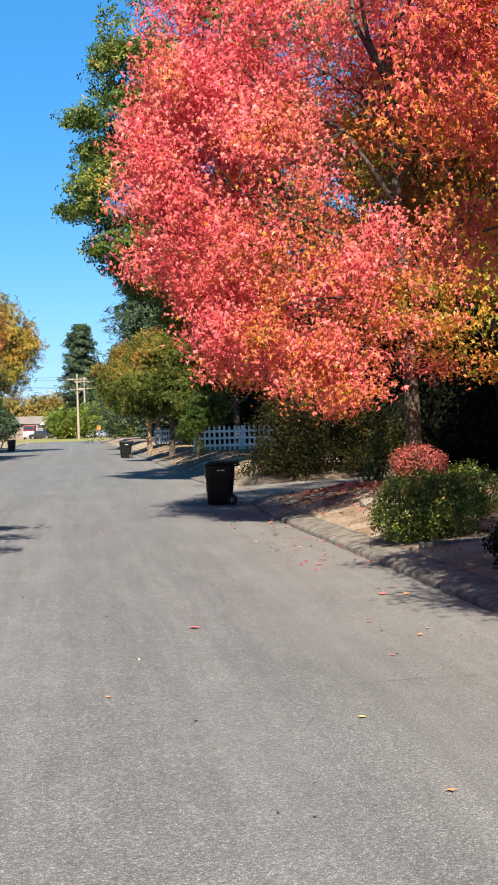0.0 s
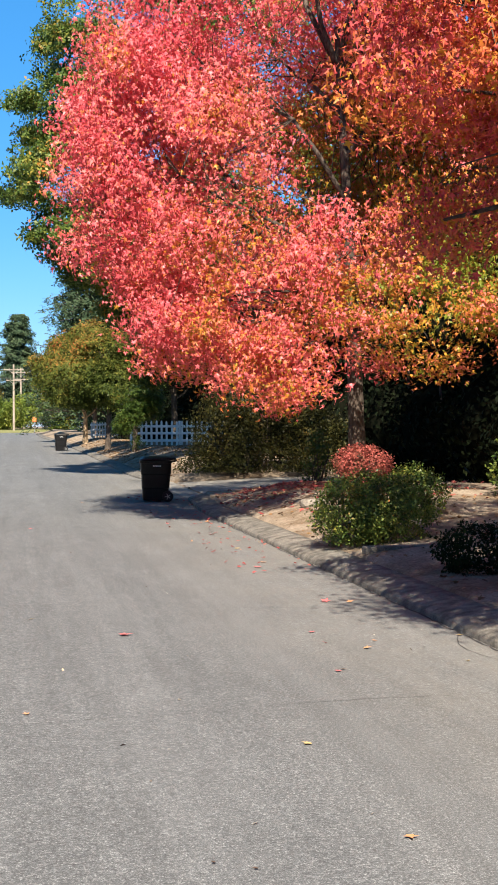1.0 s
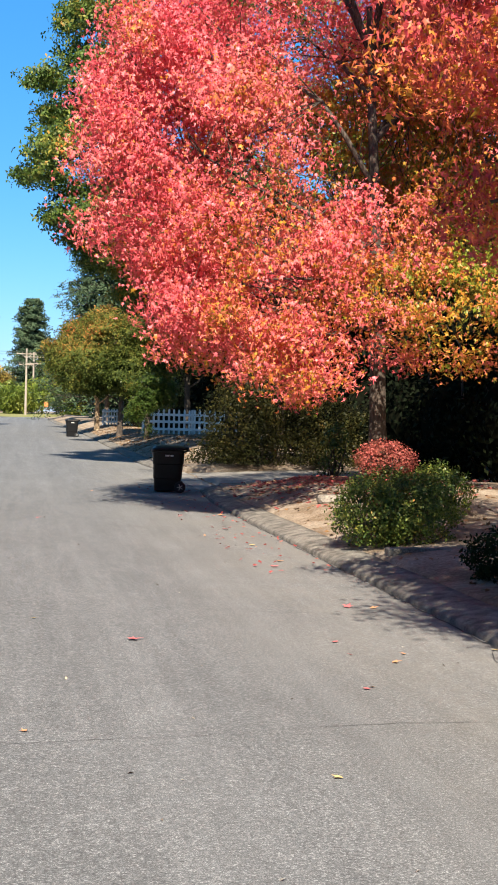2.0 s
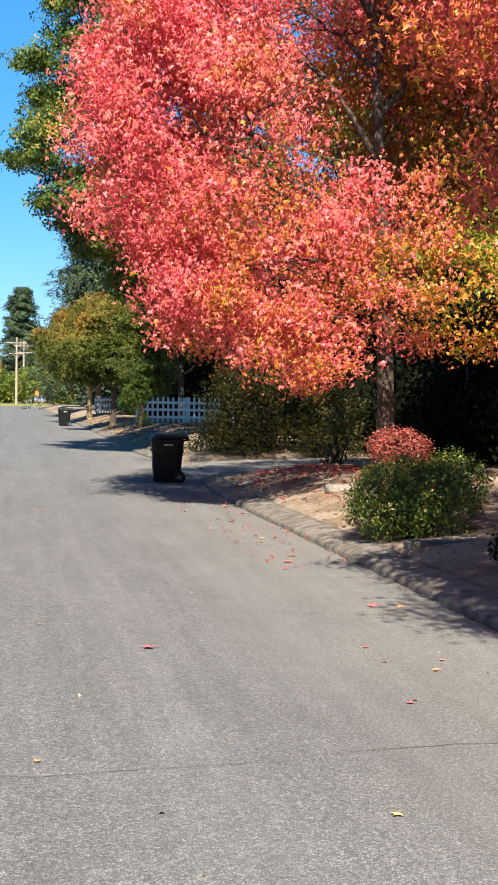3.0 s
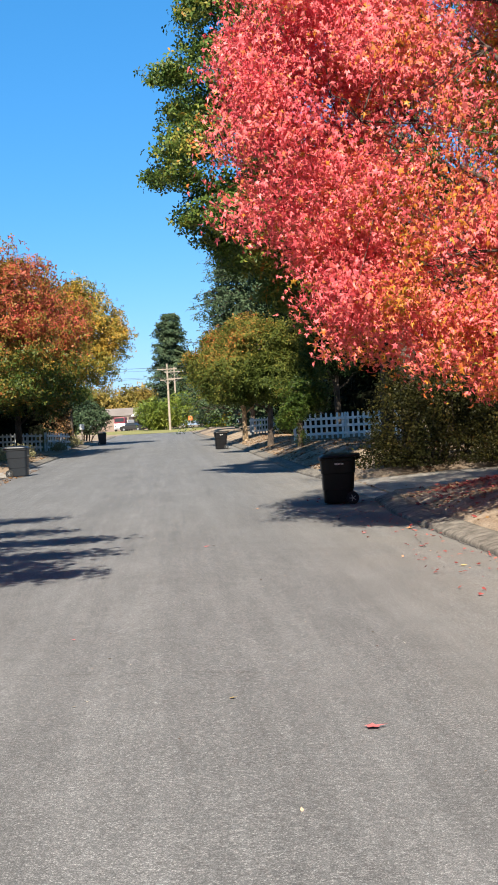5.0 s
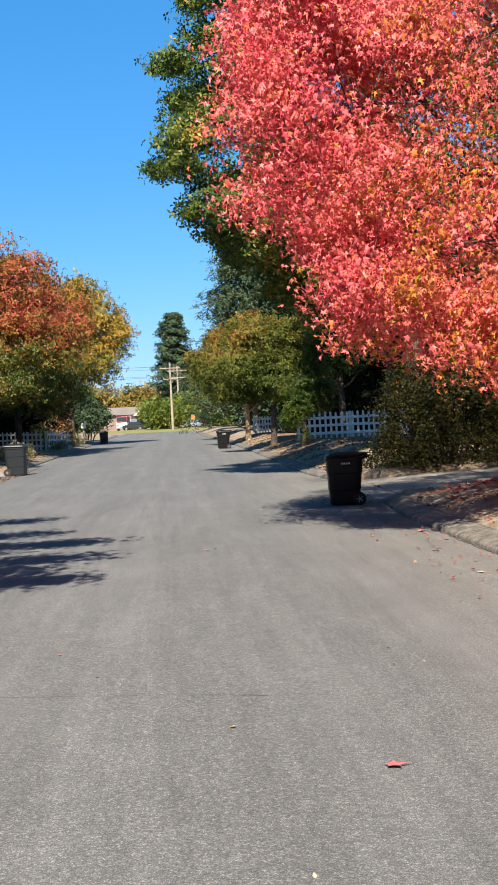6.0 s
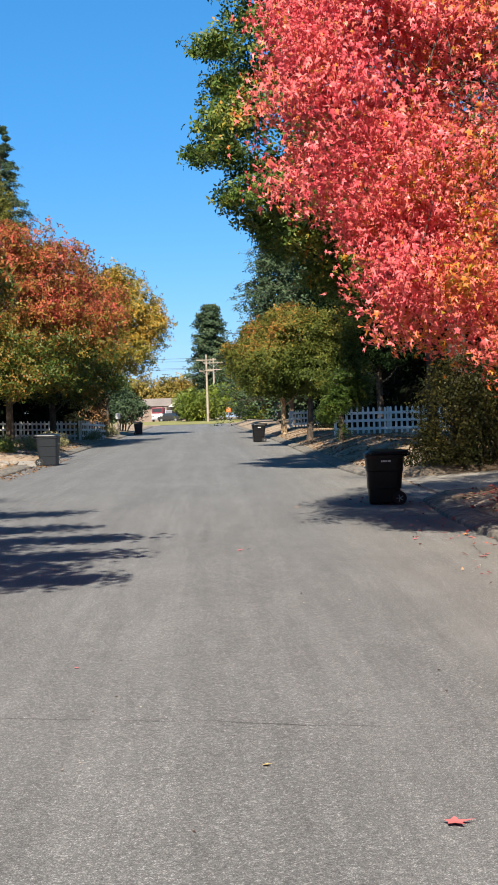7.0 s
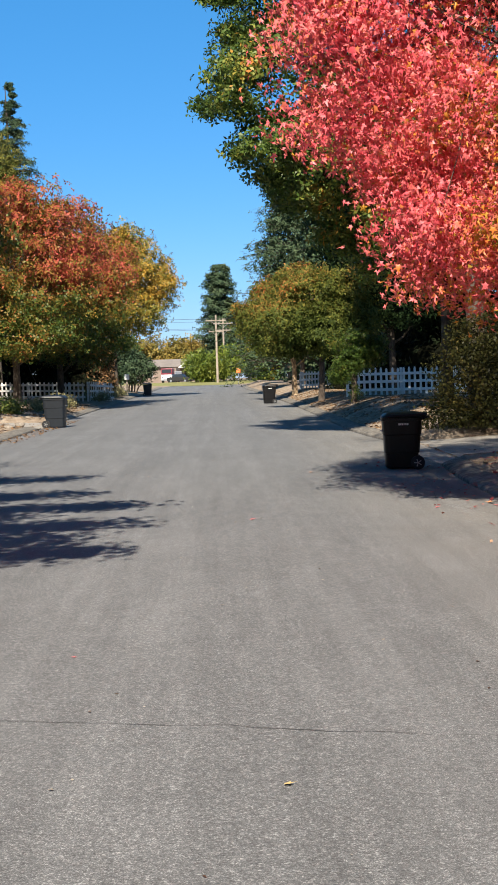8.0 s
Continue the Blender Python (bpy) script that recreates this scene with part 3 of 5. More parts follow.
def kerb_line(path, name, label):
    """A rolled concrete kerb along a way, cast in lengths with joints between."""
    ob = tagged(new(name), label, "kerb", kind="structure")
    pts = [Vector((x, y, 0)) for x, y in path]
    prof = [(0.0, -0.08), (0.004, 0.012), (0.025, 0.035), (0.10, 0.062), (0.22, 0.085), (0.34, 0.10), (0.45, 0.108), (0.46, -0.06)]
    dens = []
    for a, b in zip(pts, pts[1:]):
        m = max(1, int((b - a).length / 0.5))
        dens += [a.lerp(b, k / m) for k in range(m)]
    dens.append(pts[-1])
    rng = np.random.default_rng(len(path))
    step = 6
    for k in range(0, len(dens) - 1, step):
        seg = dens[k:k + step + 1]
        if len(seg) < 2:
            continue
        seg = [p.copy() for p in seg]
        way = (seg[-1] - seg[-2]).normalized()
        seg[-1] -= way * 0.007
        verts = []
        for i, p in enumerate(seg):
            d = (seg[min(i + 1, len(seg) - 1)] - seg[max(i - 1, 0)]).normalized()
            side = Vector((d.y, -d.x, 0))
            for o, z in prof:
                q = p + side * o
                verts.append((q.x, q.y, rise(p.y) + z))
        n = len(prof)
        f = [(i * n + j, i * n + j + 1, (i + 1) * n + j + 1, (i + 1) * n + j) for i in range(len(seg) - 1) for j in range(n - 1)]
        me = mesh_of("kerb_length", verts, f, True)
        part("kerb_length", me, kerb_concrete, ob)
    return ob


build_ground()
street = build_road()
kerb_line([(3.82, -38), (3.82, 23.4)] + [(kerb_right(y), y) for y in (24.5, 25.5, 26.5, 27.5, 28.5, 29.3)] + [(4.35, 30.0), (4.62, 30.55), (5.1, 30.85), (5.9, 31.0), (7.2, 31.05)], "kerb", "rolled concrete kerb with a weathered face")
kerb_line([(7.0, 36.5), (5.8, 36.6), (5.0, 37.0), (4.55, 37.7), (kerb_right(38.6), 38.6)] + [(kerb_right(y), y) for y in range(40, int(END) - 6, 4)], "kerb", "rolled concrete kerb along the leafy verge")
kerb_line([(kerb_left(y), y) for y in range(int(END) - 7, 60, -4)] + [(kerb_left(58), 58.2)], "kerb", "rolled concrete kerb beside the pale plants")
kerb_line([(kerb_left(45), 51.8), (kerb_left(45), -38)], "kerb", "rolled concrete kerb on the far side")

# driveways
bm = bmesh.new()
dv = [[(4.12, 29.3, 0.008), (4.12, 38.6, 0.066)], [(4.45, 30.02, 0.03), (4.45, 37.9, 0.085)], [(4.75, 30.55, 0.05), (4.75, 37.35, 0.10)], [(5.6, 30.93, 0.10), (5.6, 36.65, 0.14)], [(7.2, 31.03, 0.19), (7.2, 36.5, 0.22)], [(15, 31.2, 0.36), (15, 36.4, 0.38)]]
rows = [[bm.verts.new(p) for p in r] for r in dv]
for a, b in zip(rows, rows[1:]):
    bm.faces.new((a[0], b[0], b[1], a[1]))
tagged(part("driveway", bm, concrete), "pale concrete driveway slab dappled with shade", "driveway", kind="structure")
bm = bmesh.new()
dv = [[(-6.2, 52.2, 0.15), (-6.2, 57.8, 0.18)], [(-6.9, 52.4, 0.19), (-6.9, 57.6, 0.22)], [(-16, 52.4, 0.42), (-16, 57.6, 0.44)]]
rows = [[bm.verts.new(p) for p in r] for r in dv]
for a, b in zip(rows, rows[1:]):
    bm.faces.new((a[1], b[1], b[0], a[0]))
tagged(part("driveway", bm, concrete), "grey concrete driveway beside the slate bin", "driveway", kind="structure")
lawn = bmesh.new()
bmesh.ops.create_grid(lawn, x_segments=30, y_segments=12, size=0.5)
for v in lawn.verts:
    v.co = Vector((v.co.x * 120 - 4, v.co.y * 46 + END + 33.5, rise(END) + 0.02 + 0.10 * math.sin(v.co.x * 9) * (v.co.y + 0.5) + 0.45 * (v.co.y + 0.5)))
tagged(part("lawn", lawn, grass_mat), "yellow-green mown lawn across the end of the street", "lawn", kind="structure")

# ---- trees on the verge with the dark bins ----
STAR, OVAL, SPRAY, FOLDED = star_leaf(), oval_leaf(), spray_leaf(), folded_leaf()

broadleaf("sweetgum_tree", (6.3, 22.0, 0.46), "red autumn sweetgum tree with drooping lower branches", (8.5, 0.17, 0.05, (-0.25, 0.2)),
          [((-3.4, -1.2, 5.4), (2.2, 2.0, 2.3), 1.7), ((-3.5, -0.4, 8.1), (1.85, 2.0, 2.1), 1.4), ((-2.3, -1.5, 3.4), (1.8, 1.6, 1.5), 2.0), ((-3.9, 0.2, 6.6), (1.1, 1.6, 1.7), 2.2),
           ((0.5, -1.7, 3.2), (1.75, 1.4, 1.15), 2.0), ((-0.4, -1.7, 4.3), (1.0, 0.8, 0.8), 1.6), ((2.0, -0.8, 5.8), (1.9, 2.0, 2.2), 1.3), ((-0.8, 2.6, 6.2), (2.8, 1.9, 3.0), 0.8), ((-1.6, -0.2, 11.0), (2.6, 2.4, 2.2), 0.5),
           ((1.2, 0.5, 9.0), (2.0, 2.2, 2.0), 1.3), ((-2.0, -2.0, 2.2), (1.1, 0.8, 0.7), 2.2), ((-1.7, -1.4, 1.75), (0.16, 0.16, 0.3), 4.0), ((-3.8, -0.6, 4.4), (1.05, 1.2, 1.1), 2.2), ((2.4, 2.0, 6.4), (2.2, 1.8, 2.8), 1.5), ((0.9, -0.9, 7.6), (1.2, 0.8, 1.3), 1.6),
           ((-0.6, 1.3, 5.2), (2.5, 1.3, 2.2)), ((-1.4, 1.4, 8.2), (2.6, 1.3, 2.2)), ((0.6, 1.2, 7.4), (1.7, 1.0, 2.4), 1.6), ((0.2, -3.2, 10.3), (2.0, 1.6, 1.7), 2.6), ((2.4, -2.8, 10.2), (2.0, 1.5, 1.7), 2.0), ((0.4, -4.8, 9.7), (1.8, 1.3, 0.8), 2.0), ((-3.2, -1.4, 2.8), (1.0, 0.9, 0.8), 1.6), ((-3.7, -1.2, 3.1), (0.7, 0.8, 0.7), 1.8), ((-1.8, 1.5, 13.0), (2.8, 2.6, 1.6), 0.6), ((1.5, 2.0, 13.2), (2.4, 2.6, 1.6), 0.5)],
          STAR, red_leaf, bark, 11000, 17, 0.102, 0.16, 3, twigs=6, wobble=0.85, hang=0.9, curly=4.5, bumps=16, second=(FOLDED, 0.86, 1.12))

broadleaf("sweetgum_tree", (8.0, 5.0, 0.46), "wine-red and orange sweetgum tree reaching over the kerb", (6.5, 0.17, 0.07, (-0.3, 0.2)),
          [((-3.6, -1.0, 5.2), (2.1, 2.0, 1.3)), ((-3.2, 0.0, 5.7), (2.0, 2.2, 1.3)), ((-1.5, -1.4, 5.7), (2.5, 2.4, 1.5)), ((-1.6, 0.8, 8.0), (2.2, 2.0, 1.6)), ((-3.85, 4.9, 5.05), (1.0, 0.9, 0.6), 3.0), ((-4.2, 4.4, 2.95), (0.5, 0.5, 0.4), 1.2), ((-2.2, 5.5, 5.5), (1.6, 2.2, 0.8), 1.6), ((-4.25, 0.7, 5.1), (0.9, 1.3, 0.8), 3.5), ((-4.4, -0.8, 5.1), (0.9, 1.4, 0.9), 3.5), ((-1.4, 4.2, 4.4), (1.6, 1.6, 1.1)), ((0.6, 1.2, 5.5), (2.2, 2.3, 1.9)), ((-0.4, -1.5, 6.5), (2.8, 2.6, 2.4)), ((-1, 0, 8.4), (2.6, 2.6, 1.8)), ((-1.1, 4.6, 6.6), (1.7, 1.7, 1.3)), ((-4.2, 4.0, 4.0), (1.1, 0.5, 0.26), 4.0), ((-3.1, 4.1, 4.05), (1.1, 0.6, 0.36), 3.5)],
          STAR, wine_leaf, bark, 7000, 15, 0.092, 0.18, 5, twigs=5, wobble=0.9, hang=0.9, curly=4.5, bumps=14, second=(FOLDED, 0.9, 1.15))

broadleaf("sweetgum_tree", (11.6, 39.0, 0.5), "dark wine-red sweetgum tree behind the red one", (9, 0.2, 0.08, (0, 0)),
          [((-1.4, 0, 6.0), (2.0, 2.0, 2.0)), ((0.8, 0.5, 6.4), (2.2, 2.0, 2.2)), ((-1.0, 0, 9.6), (2.0, 2.0, 2.2)), ((1.0, 0, 10.2), (2.2, 2.0, 2.2)), ((-0.4, 0, 12.6), (1.9, 1.8, 1.6))],
          OVAL, wine_leaf, dark_bark, 2600, 10, 0.2, 0.3, 61, twigs=3)

broadleaf("sweetgum_tree", (6.8, 39.5, 0.40), "tall dark green sweetgum with a few yellow leaves", (11.5, 0.30, 0.10, (-0.4, 0)),
          [((-4.85, -1, 8.7), (2.0, 2.2, 1.15), 2.2), ((-4.95, -0.8, 7.1), (1.5, 1.8, 0.85), 2.2), ((-4.0, -0.6, 6.3), (1.5, 1.8, 0.85), 2.0), ((-4.9, 0, 10.7), (1.8, 2.2, 1.15), 2.2), ((-4.5, 0.3, 12.6), (1.7, 2.0, 1.1), 1.6), ((-3.0, 0, 13.6), (3.0, 3, 2.2)), ((-2.6, -0.5, 6.6), (2.4, 2.6, 1.6)), ((1, 0, 8), (4, 3.4, 3)), ((0.5, 0, 12.5), (4, 3.6, 3)), ((-1, 0, 16), (2.6, 2.6, 2.2)), ((-2.0, 1, 4.9), (1.9, 2.2, 1.3)), ((-3.0, -0.4, 4.9), (1.1, 1.4, 0.6), 1.6)],
          SPRAY, green_leaf, bark, 4700, 10, 0.165, 0.17, 7, twigs=4, shell=0.62, rough=0.10, hang=0.3)

MID = [((-2.6, -1, 5.2), (2.2, 2.4, 1.6)), ((-1.0, 0, 6.7), (2.4, 2.6, 1.7)), ((1.3, -0.8, 5.2), (2.6, 2.6, 1.6)), ((-2.6, -1.8, 4.1), (1.6, 1.8, 0.9)), ((0.6, -1.4, 4.3), (2.0, 2.0, 0.9)), ((2.0, 0.6, 6.6), (2.4, 2.4, 1.7)), ((-0.2, -0.2, 7.9), (1.3, 1.4, 0.8))]
broadleaf("street_tree", (4.8, 67.6, ground_z(4.8, 67.6) - 0.02), "olive green street tree with a dark leaning trunk", (4.6, 0.16, 0.07, (0.2, 0)),
          [((-1.3, -0.6, 3.6), (1.5, 1.6, 1.0)), ((0.2, -0.8, 3.1), (1.6, 1.5, 0.9)), ((1.3, 0, 3.9), (1.5, 1.6, 1.1)), ((-0.4, 0, 4.9), (1.6, 1.6, 1.1)), ((0.9, 0.2, 5.4), (1.4, 1.5, 0.9)), ((-1.5, -0.3, 2.6), (0.8, 0.9, 0.5))],
          SPRAY, mixed_leaf, bark, 2500, 7, 0.17, 0.2, 11, "street trees beyond the driveway", twigs=4)
broadleaf("street_tree", (5.25, 57.0, ground_z(5.25, 57.0) - 0.02), "small olive street tree with a leafy sunlit trunk", (2.6, 0.13, 0.05, (0.1, 0)),
          [((-0.35, -0.1, 1.25), (0.5, 0.6, 0.45)), ((0.3, 0, 1.7), (0.75, 0.7, 0.5)), ((0.0, 0, 2.3), (0.75, 0.7, 0.5)), ((0.75, 0.1, 2.2), (0.6, 0.6, 0.45)), ((0.1, -0.1, 0.4), (0.18, 0.18, 0.2), 0.5)], SPRAY, olive_leaf, bark, 650, 7, 0.12, 0.13, 12, "street trees beyond the driveway")
broadleaf("street_tree", (4.55, 85.0, ground_z(4.55, 85.0) - 0.02), "olive and rust street tree with a pale trunk", (5.0, 0.17, 0.08, (0, 0)), [((c[0] + 1.7, c[1], c[2] * 0.95 - 0.6), r) for c, r in MID], SPRAY, mixed_leaf, pale_bark, 3000, 7, 0.2, 0.28, 13, "street trees beyond the driveway", twigs=4)
broadleaf("street_tree", (6.3, 105.0, ground_z(6.3, 105.0) - 0.02), "rusty olive street tree beyond the pale-trunked one", (5.0, 0.2, 0.1, (0, 0)), MID, SPRAY, mixed_leaf, bark, 2300, 7, 0.26, 0.34, 17, "street trees beyond the driveway", twigs=4)
broadleaf("street_tree", (7.6, 128.0, 0.9), "rust and green street tree further along", (5.0, 0.2, 0.1, (0, 0)), [(c, (r[0] * 1.15, r[1] * 1.15, r[2])) for c, r in MID], SPRAY, mixed_leaf, bark, 2400, 7, 0.3, 0.4, 14, "street trees beyond the driveway", twigs=3)
# Its last three lobes are added to cast shade on the mounded verge.
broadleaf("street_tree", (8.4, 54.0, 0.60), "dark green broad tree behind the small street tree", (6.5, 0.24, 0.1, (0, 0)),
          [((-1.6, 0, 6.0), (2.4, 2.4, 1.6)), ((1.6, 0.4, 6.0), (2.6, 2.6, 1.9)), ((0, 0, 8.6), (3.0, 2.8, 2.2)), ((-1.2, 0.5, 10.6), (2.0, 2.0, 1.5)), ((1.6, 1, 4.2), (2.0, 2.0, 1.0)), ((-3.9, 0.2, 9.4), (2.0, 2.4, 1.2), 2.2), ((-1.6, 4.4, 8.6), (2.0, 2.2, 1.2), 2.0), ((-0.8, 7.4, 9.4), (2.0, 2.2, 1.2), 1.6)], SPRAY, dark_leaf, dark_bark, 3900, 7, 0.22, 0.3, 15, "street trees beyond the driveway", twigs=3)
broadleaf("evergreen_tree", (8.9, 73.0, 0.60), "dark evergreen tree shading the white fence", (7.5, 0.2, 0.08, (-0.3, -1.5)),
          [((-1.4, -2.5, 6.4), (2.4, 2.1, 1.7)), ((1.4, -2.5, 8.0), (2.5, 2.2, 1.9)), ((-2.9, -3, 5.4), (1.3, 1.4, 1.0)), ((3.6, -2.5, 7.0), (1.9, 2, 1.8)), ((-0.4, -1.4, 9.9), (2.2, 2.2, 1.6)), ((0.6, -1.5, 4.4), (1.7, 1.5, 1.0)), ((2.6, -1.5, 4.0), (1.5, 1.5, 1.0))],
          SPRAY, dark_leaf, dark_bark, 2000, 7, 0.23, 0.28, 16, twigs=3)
conifer("cedar_tree", (8.2, 150, 1.0), "tall dark green cedar behind the street trees", 27, 7.2, needle, 21, 42, 13, 0.40, 0.08, 0.8, 38)
conifer("cedar_tree", (9.5, 118, 0.9), "dense dark green cedar in the shade", 19, 5.5, needle, 22, 26, 11, 0.55, 0.08, 0.8, 26)
conifer("conifer_tree", (1.0, 262, 1.6), "broad blue-green conifer beyond the poles", 22, 5.4, needle, 23, 26, 15, 0.62, 0.16, 0.42, 28)

# ---- trees on the other verge ----
broadleaf("sweetgum_tree", (-8.55, 13.2, 0.3), "sweetgum tree that shades the asphalt", (6, 0.2, 0.09, (0, 0)),
          [((2.5, 0.5, 5.8), (2.2, 1.8, 1.2)), ((5.4, 0.2, 6.3), (1.25, 0.24, 0.16), 8.0), ((5.0, 2.7, 6.3), (1.25, 0.26, 0.18), 8.0), ((5.1, -2.4, 6.3), (1.2, 0.24, 0.16), 8.0), ((4.7, -1.1, 6.3), (1.2, 0.24, 0.16), 8.0), ((4.3, 4.9, 6.3), (1.3, 0.3, 0.2), 6.0), ((3.9, 1.4, 6.3), (1.4, 0.3, 0.2), 6.0), ((0, 0, 8.5), (3.4, 3.4, 2.4)), ((-2.4, 1, 6), (2.4, 2.4, 2)), ((0.5, -2.5, 6), (2.6, 2.4, 2)), ((0.8, 2.6, 5.6), (2.8, 2.4, 2)), ((2.7, 1.6, 4.9), (1.7, 1.7, 1.0)), ((2.4, 5.0, 5.6), (1.8, 1.5, 0.9), 1.2)],
          OVAL, wine_leaf, bark, 3200, 12, 0.19, 0.26, 31)
broadleaf("sweetgum_tree", (-9.6, 21.5, 0.3), "second sweetgum tree that shades the asphalt", (6, 0.2, 0.09, (0, 0)),
          [((2.6, 0, 6), (2.2, 2.4, 1.6)), ((4.6, -0.4, 6.5), (1.4, 0.4, 0.25), 5.0), ((0, 0, 8.5), (3.4, 3.4, 2.4)), ((-2.4, 1, 6), (2.4, 2.4, 2)), ((1.0, -2.5, 6), (2.6, 2.4, 1.8)), ((1.2, 2.6, 5.6), (2.6, 2.4, 1.6))],
          OVAL, wine_leaf, bark, 2800, 12, 0.19, 0.26, 37)
broadleaf("autumn_tree", (-12.6, 53.5, 0.4), "rusty tree that shades the leafy verge", (6, 0.24, 0.1, (0, 0)),
          [((-1.5, 0, 7), (2.4, 2.8, 1.8)), ((1.2, 0, 7), (1.9, 2.8, 1.8)), ((0.4, 3.2, 6.4), (2.2, 2.4, 1.5)), ((0, -2.6, 7), (2.4, 2.4, 1.6)), ((3.7, 0, 8.2), (1.2, 3.4, 1.0), 2.0), ((3.3, 5.0, 7.2), (1.3, 2.6, 1.0), 2.0)], OVAL, turning_leaf, dark_bark, 2100, 10, 0.24, 0.3, 62, "autumn trees behind the picket fence", twigs=3)
LEFT = [((1.8, -0.5, 5.6), (2.6, 2.8, 1.9)), ((-1.6, -1.2, 5.2), (2.8, 2.8, 1.9)), ((0.2, 0, 8.2), (3.0, 3.0, 2.2)), ((2.6, 0.5, 8.2), (2.2, 2.4, 2.3)), ((-2.6, 0, 8.0), (2.4, 2.4, 2.2)), ((0.4, -1.6, 3.6), (2.6, 2.0, 1.0)), ((2.6, 0.4, 3.8), (1.8, 1.8, 1.1)), ((1.2, 0, 10.4), (1.6, 1.6, 1.2)), ((-0.6, 0, 10.2), (1.7, 1.7, 1.2))]
broadleaf("autumn_tree", (-10.2, 73.8, 0.5), "broad tree turning from green to red at the top", (5, 0.24, 0.1, (0, 0)), LEFT, SPRAY, turning_leaf, dark_bark, 3000, 7, 0.205, 0.3, 32, "autumn trees behind the picket fence", twigs=4)
broadleaf("autumn_tree", (-9.1, 83.4, 0.55), "orange and red autumn tree above the picket fence", (5, 0.22, 0.1, (0, 0)), [((c[0] * 0.95, c[1], c[2] * 0.92), r) for c, r in LEFT], SPRAY, turning_leaf, dark_bark, 3000, 7, 0.21, 0.3, 33, "autumn trees behind the picket fence", twigs=4)
broadleaf("autumn_tree", (-7.6, 106, 0.7), "yellow autumn tree behind the orange ones", (6, 0.22, 0.1, (0, 0)), [((c[0] - 0.4, c[1], c[2] + 0.5), r) for c, r in LEFT if c[2] > 4.5] + [((1.4, 0, 11.4), (1.3, 1.3, 1.2)), ((3.4, 0, 7.6), (1.5, 1.5, 1.9))], SPRAY, yellow_leaf, dark_bark, 2700, 7, 0.25, 0.36, 34, "autumn trees behind the picket fence", twigs=4)
broadleaf("autumn_tree", (-14.0, 92, 0.6), "pale yellow-green tree in front of the conifer", (9, 0.24, 0.1, (0, 0)), [((0, 0, 9), (3, 3, 3)), ((0.6, 0, 12.5), (2.2, 2.2, 3.0)), ((1, 0, 6), (3.2, 3, 2)), ((0.4, 0, 15.2), (1.2, 1.2, 1.6))], SPRAY, lime_leaf, dark_bark, 2400, 7, 0.24, 0.38, 35, "autumn trees behind the picket fence", twigs=3)
conifer("conifer_tree", (-16.8, 121, 1.0), "tall narrow dark conifer above the autumn trees", 26.6, 6.2, needle, 36, 50, 7, 0.26, 0.1, 0.9, 34)

# ---- shrubs and hedge ----
shrub("green_shrub", (4.72, 15.3, 0.14), "rounded glossy green shrub beside the kerb", [((-0.22, 0, 0.40), (0.52, 0.6, 0.5)), ((0.24, -0.1, 0.42), (0.54, 0.62, 0.52)), ((0.0, 0.25, 0.48), (0.6, 0.6, 0.5))], OVAL, glossy_leaf, 1500, 12, 0.046, 0.045, 41)
shrub("green_shrub", (6.1, 17.5, 0.24), "light green leggy shrub with yellowing leaves", [((0, 0, 0.40), (0.40, 0.42, 0.42)), ((-0.15, 0.1, 0.55), (0.36, 0.38, 0.34))], OVAL, glossy_leaf, 460, 11, 0.05, 0.05, 42)
shrub("red_tip_shrub", (5.1, 17.0, 0.24), "small clipped round shrub with rosy red tips", [((0, 0, 0.90), (0.40, 0.40, 0.28)), ((0, 0, 0.5), (0.28, 0.28, 0.4))], OVAL, photinia, 900, 12, 0.04, 0.04, 43)
# Takes the darkened leaf colour in place of the shade that covers it.
shrub("dark_shrub", (5.35, 11.1, 0.14), "spreading green shrub with leaves coloured dark for the shade", [((-0.3, 0.6, 0.22), (0.55, 0.5, 0.32)), ((0.3, -0.45, 0.28), (0.8, 0.7, 0.38))], OVAL, dark_leaf, 1300, 12, 0.045, 0.048, 44)
shrub("large_shrub", (6.95, 37.5, 0.36), "large olive green shrub at the driveway edge", [((-0.75, -0.6, 1.1), (1.1, 1.1, 1.0)), ((0.2, -0.5, 1.4), (1.4, 1.2, 1.1)), ((1.7, -0.3, 1.1), (1.2, 1.1, 1.0)), ((-0.2, 0, 2.1), (1.2, 1.0, 0.7)), ((2.6, -0.5, 0.8), (1.0, 0.9, 0.8)), ((-1.35, -0.5, 0.45), (0.5, 0.6, 0.5)), ((0.4, -1.2, 0.3), (1.5, 0.7, 0.5)), ((2.2, -1.2, 0.3), (1.3, 0.7, 0.5)), ((-1.5, -0.9, 0.2), (0.8, 0.6, 0.4)), ((0.2, -0.3, 2.0), (1.4, 1.0, 0.9))], OVAL, brown_leaf, 3600, 10, 0.085, 0.11, 45, stems=30)


def hedge(place, label, lobes, clumps, seed, size=0.16):
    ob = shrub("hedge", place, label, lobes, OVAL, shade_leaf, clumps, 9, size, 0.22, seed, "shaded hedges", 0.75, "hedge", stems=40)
    # Added near-black lumps close the gaps and stand in for the inner shade.
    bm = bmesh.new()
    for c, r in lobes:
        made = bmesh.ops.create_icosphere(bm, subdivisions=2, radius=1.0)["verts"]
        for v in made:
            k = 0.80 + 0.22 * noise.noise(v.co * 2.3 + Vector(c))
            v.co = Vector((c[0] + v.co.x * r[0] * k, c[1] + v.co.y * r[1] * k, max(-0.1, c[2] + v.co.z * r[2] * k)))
    part("shade_core", bm, deep_shade, ob)
    return ob


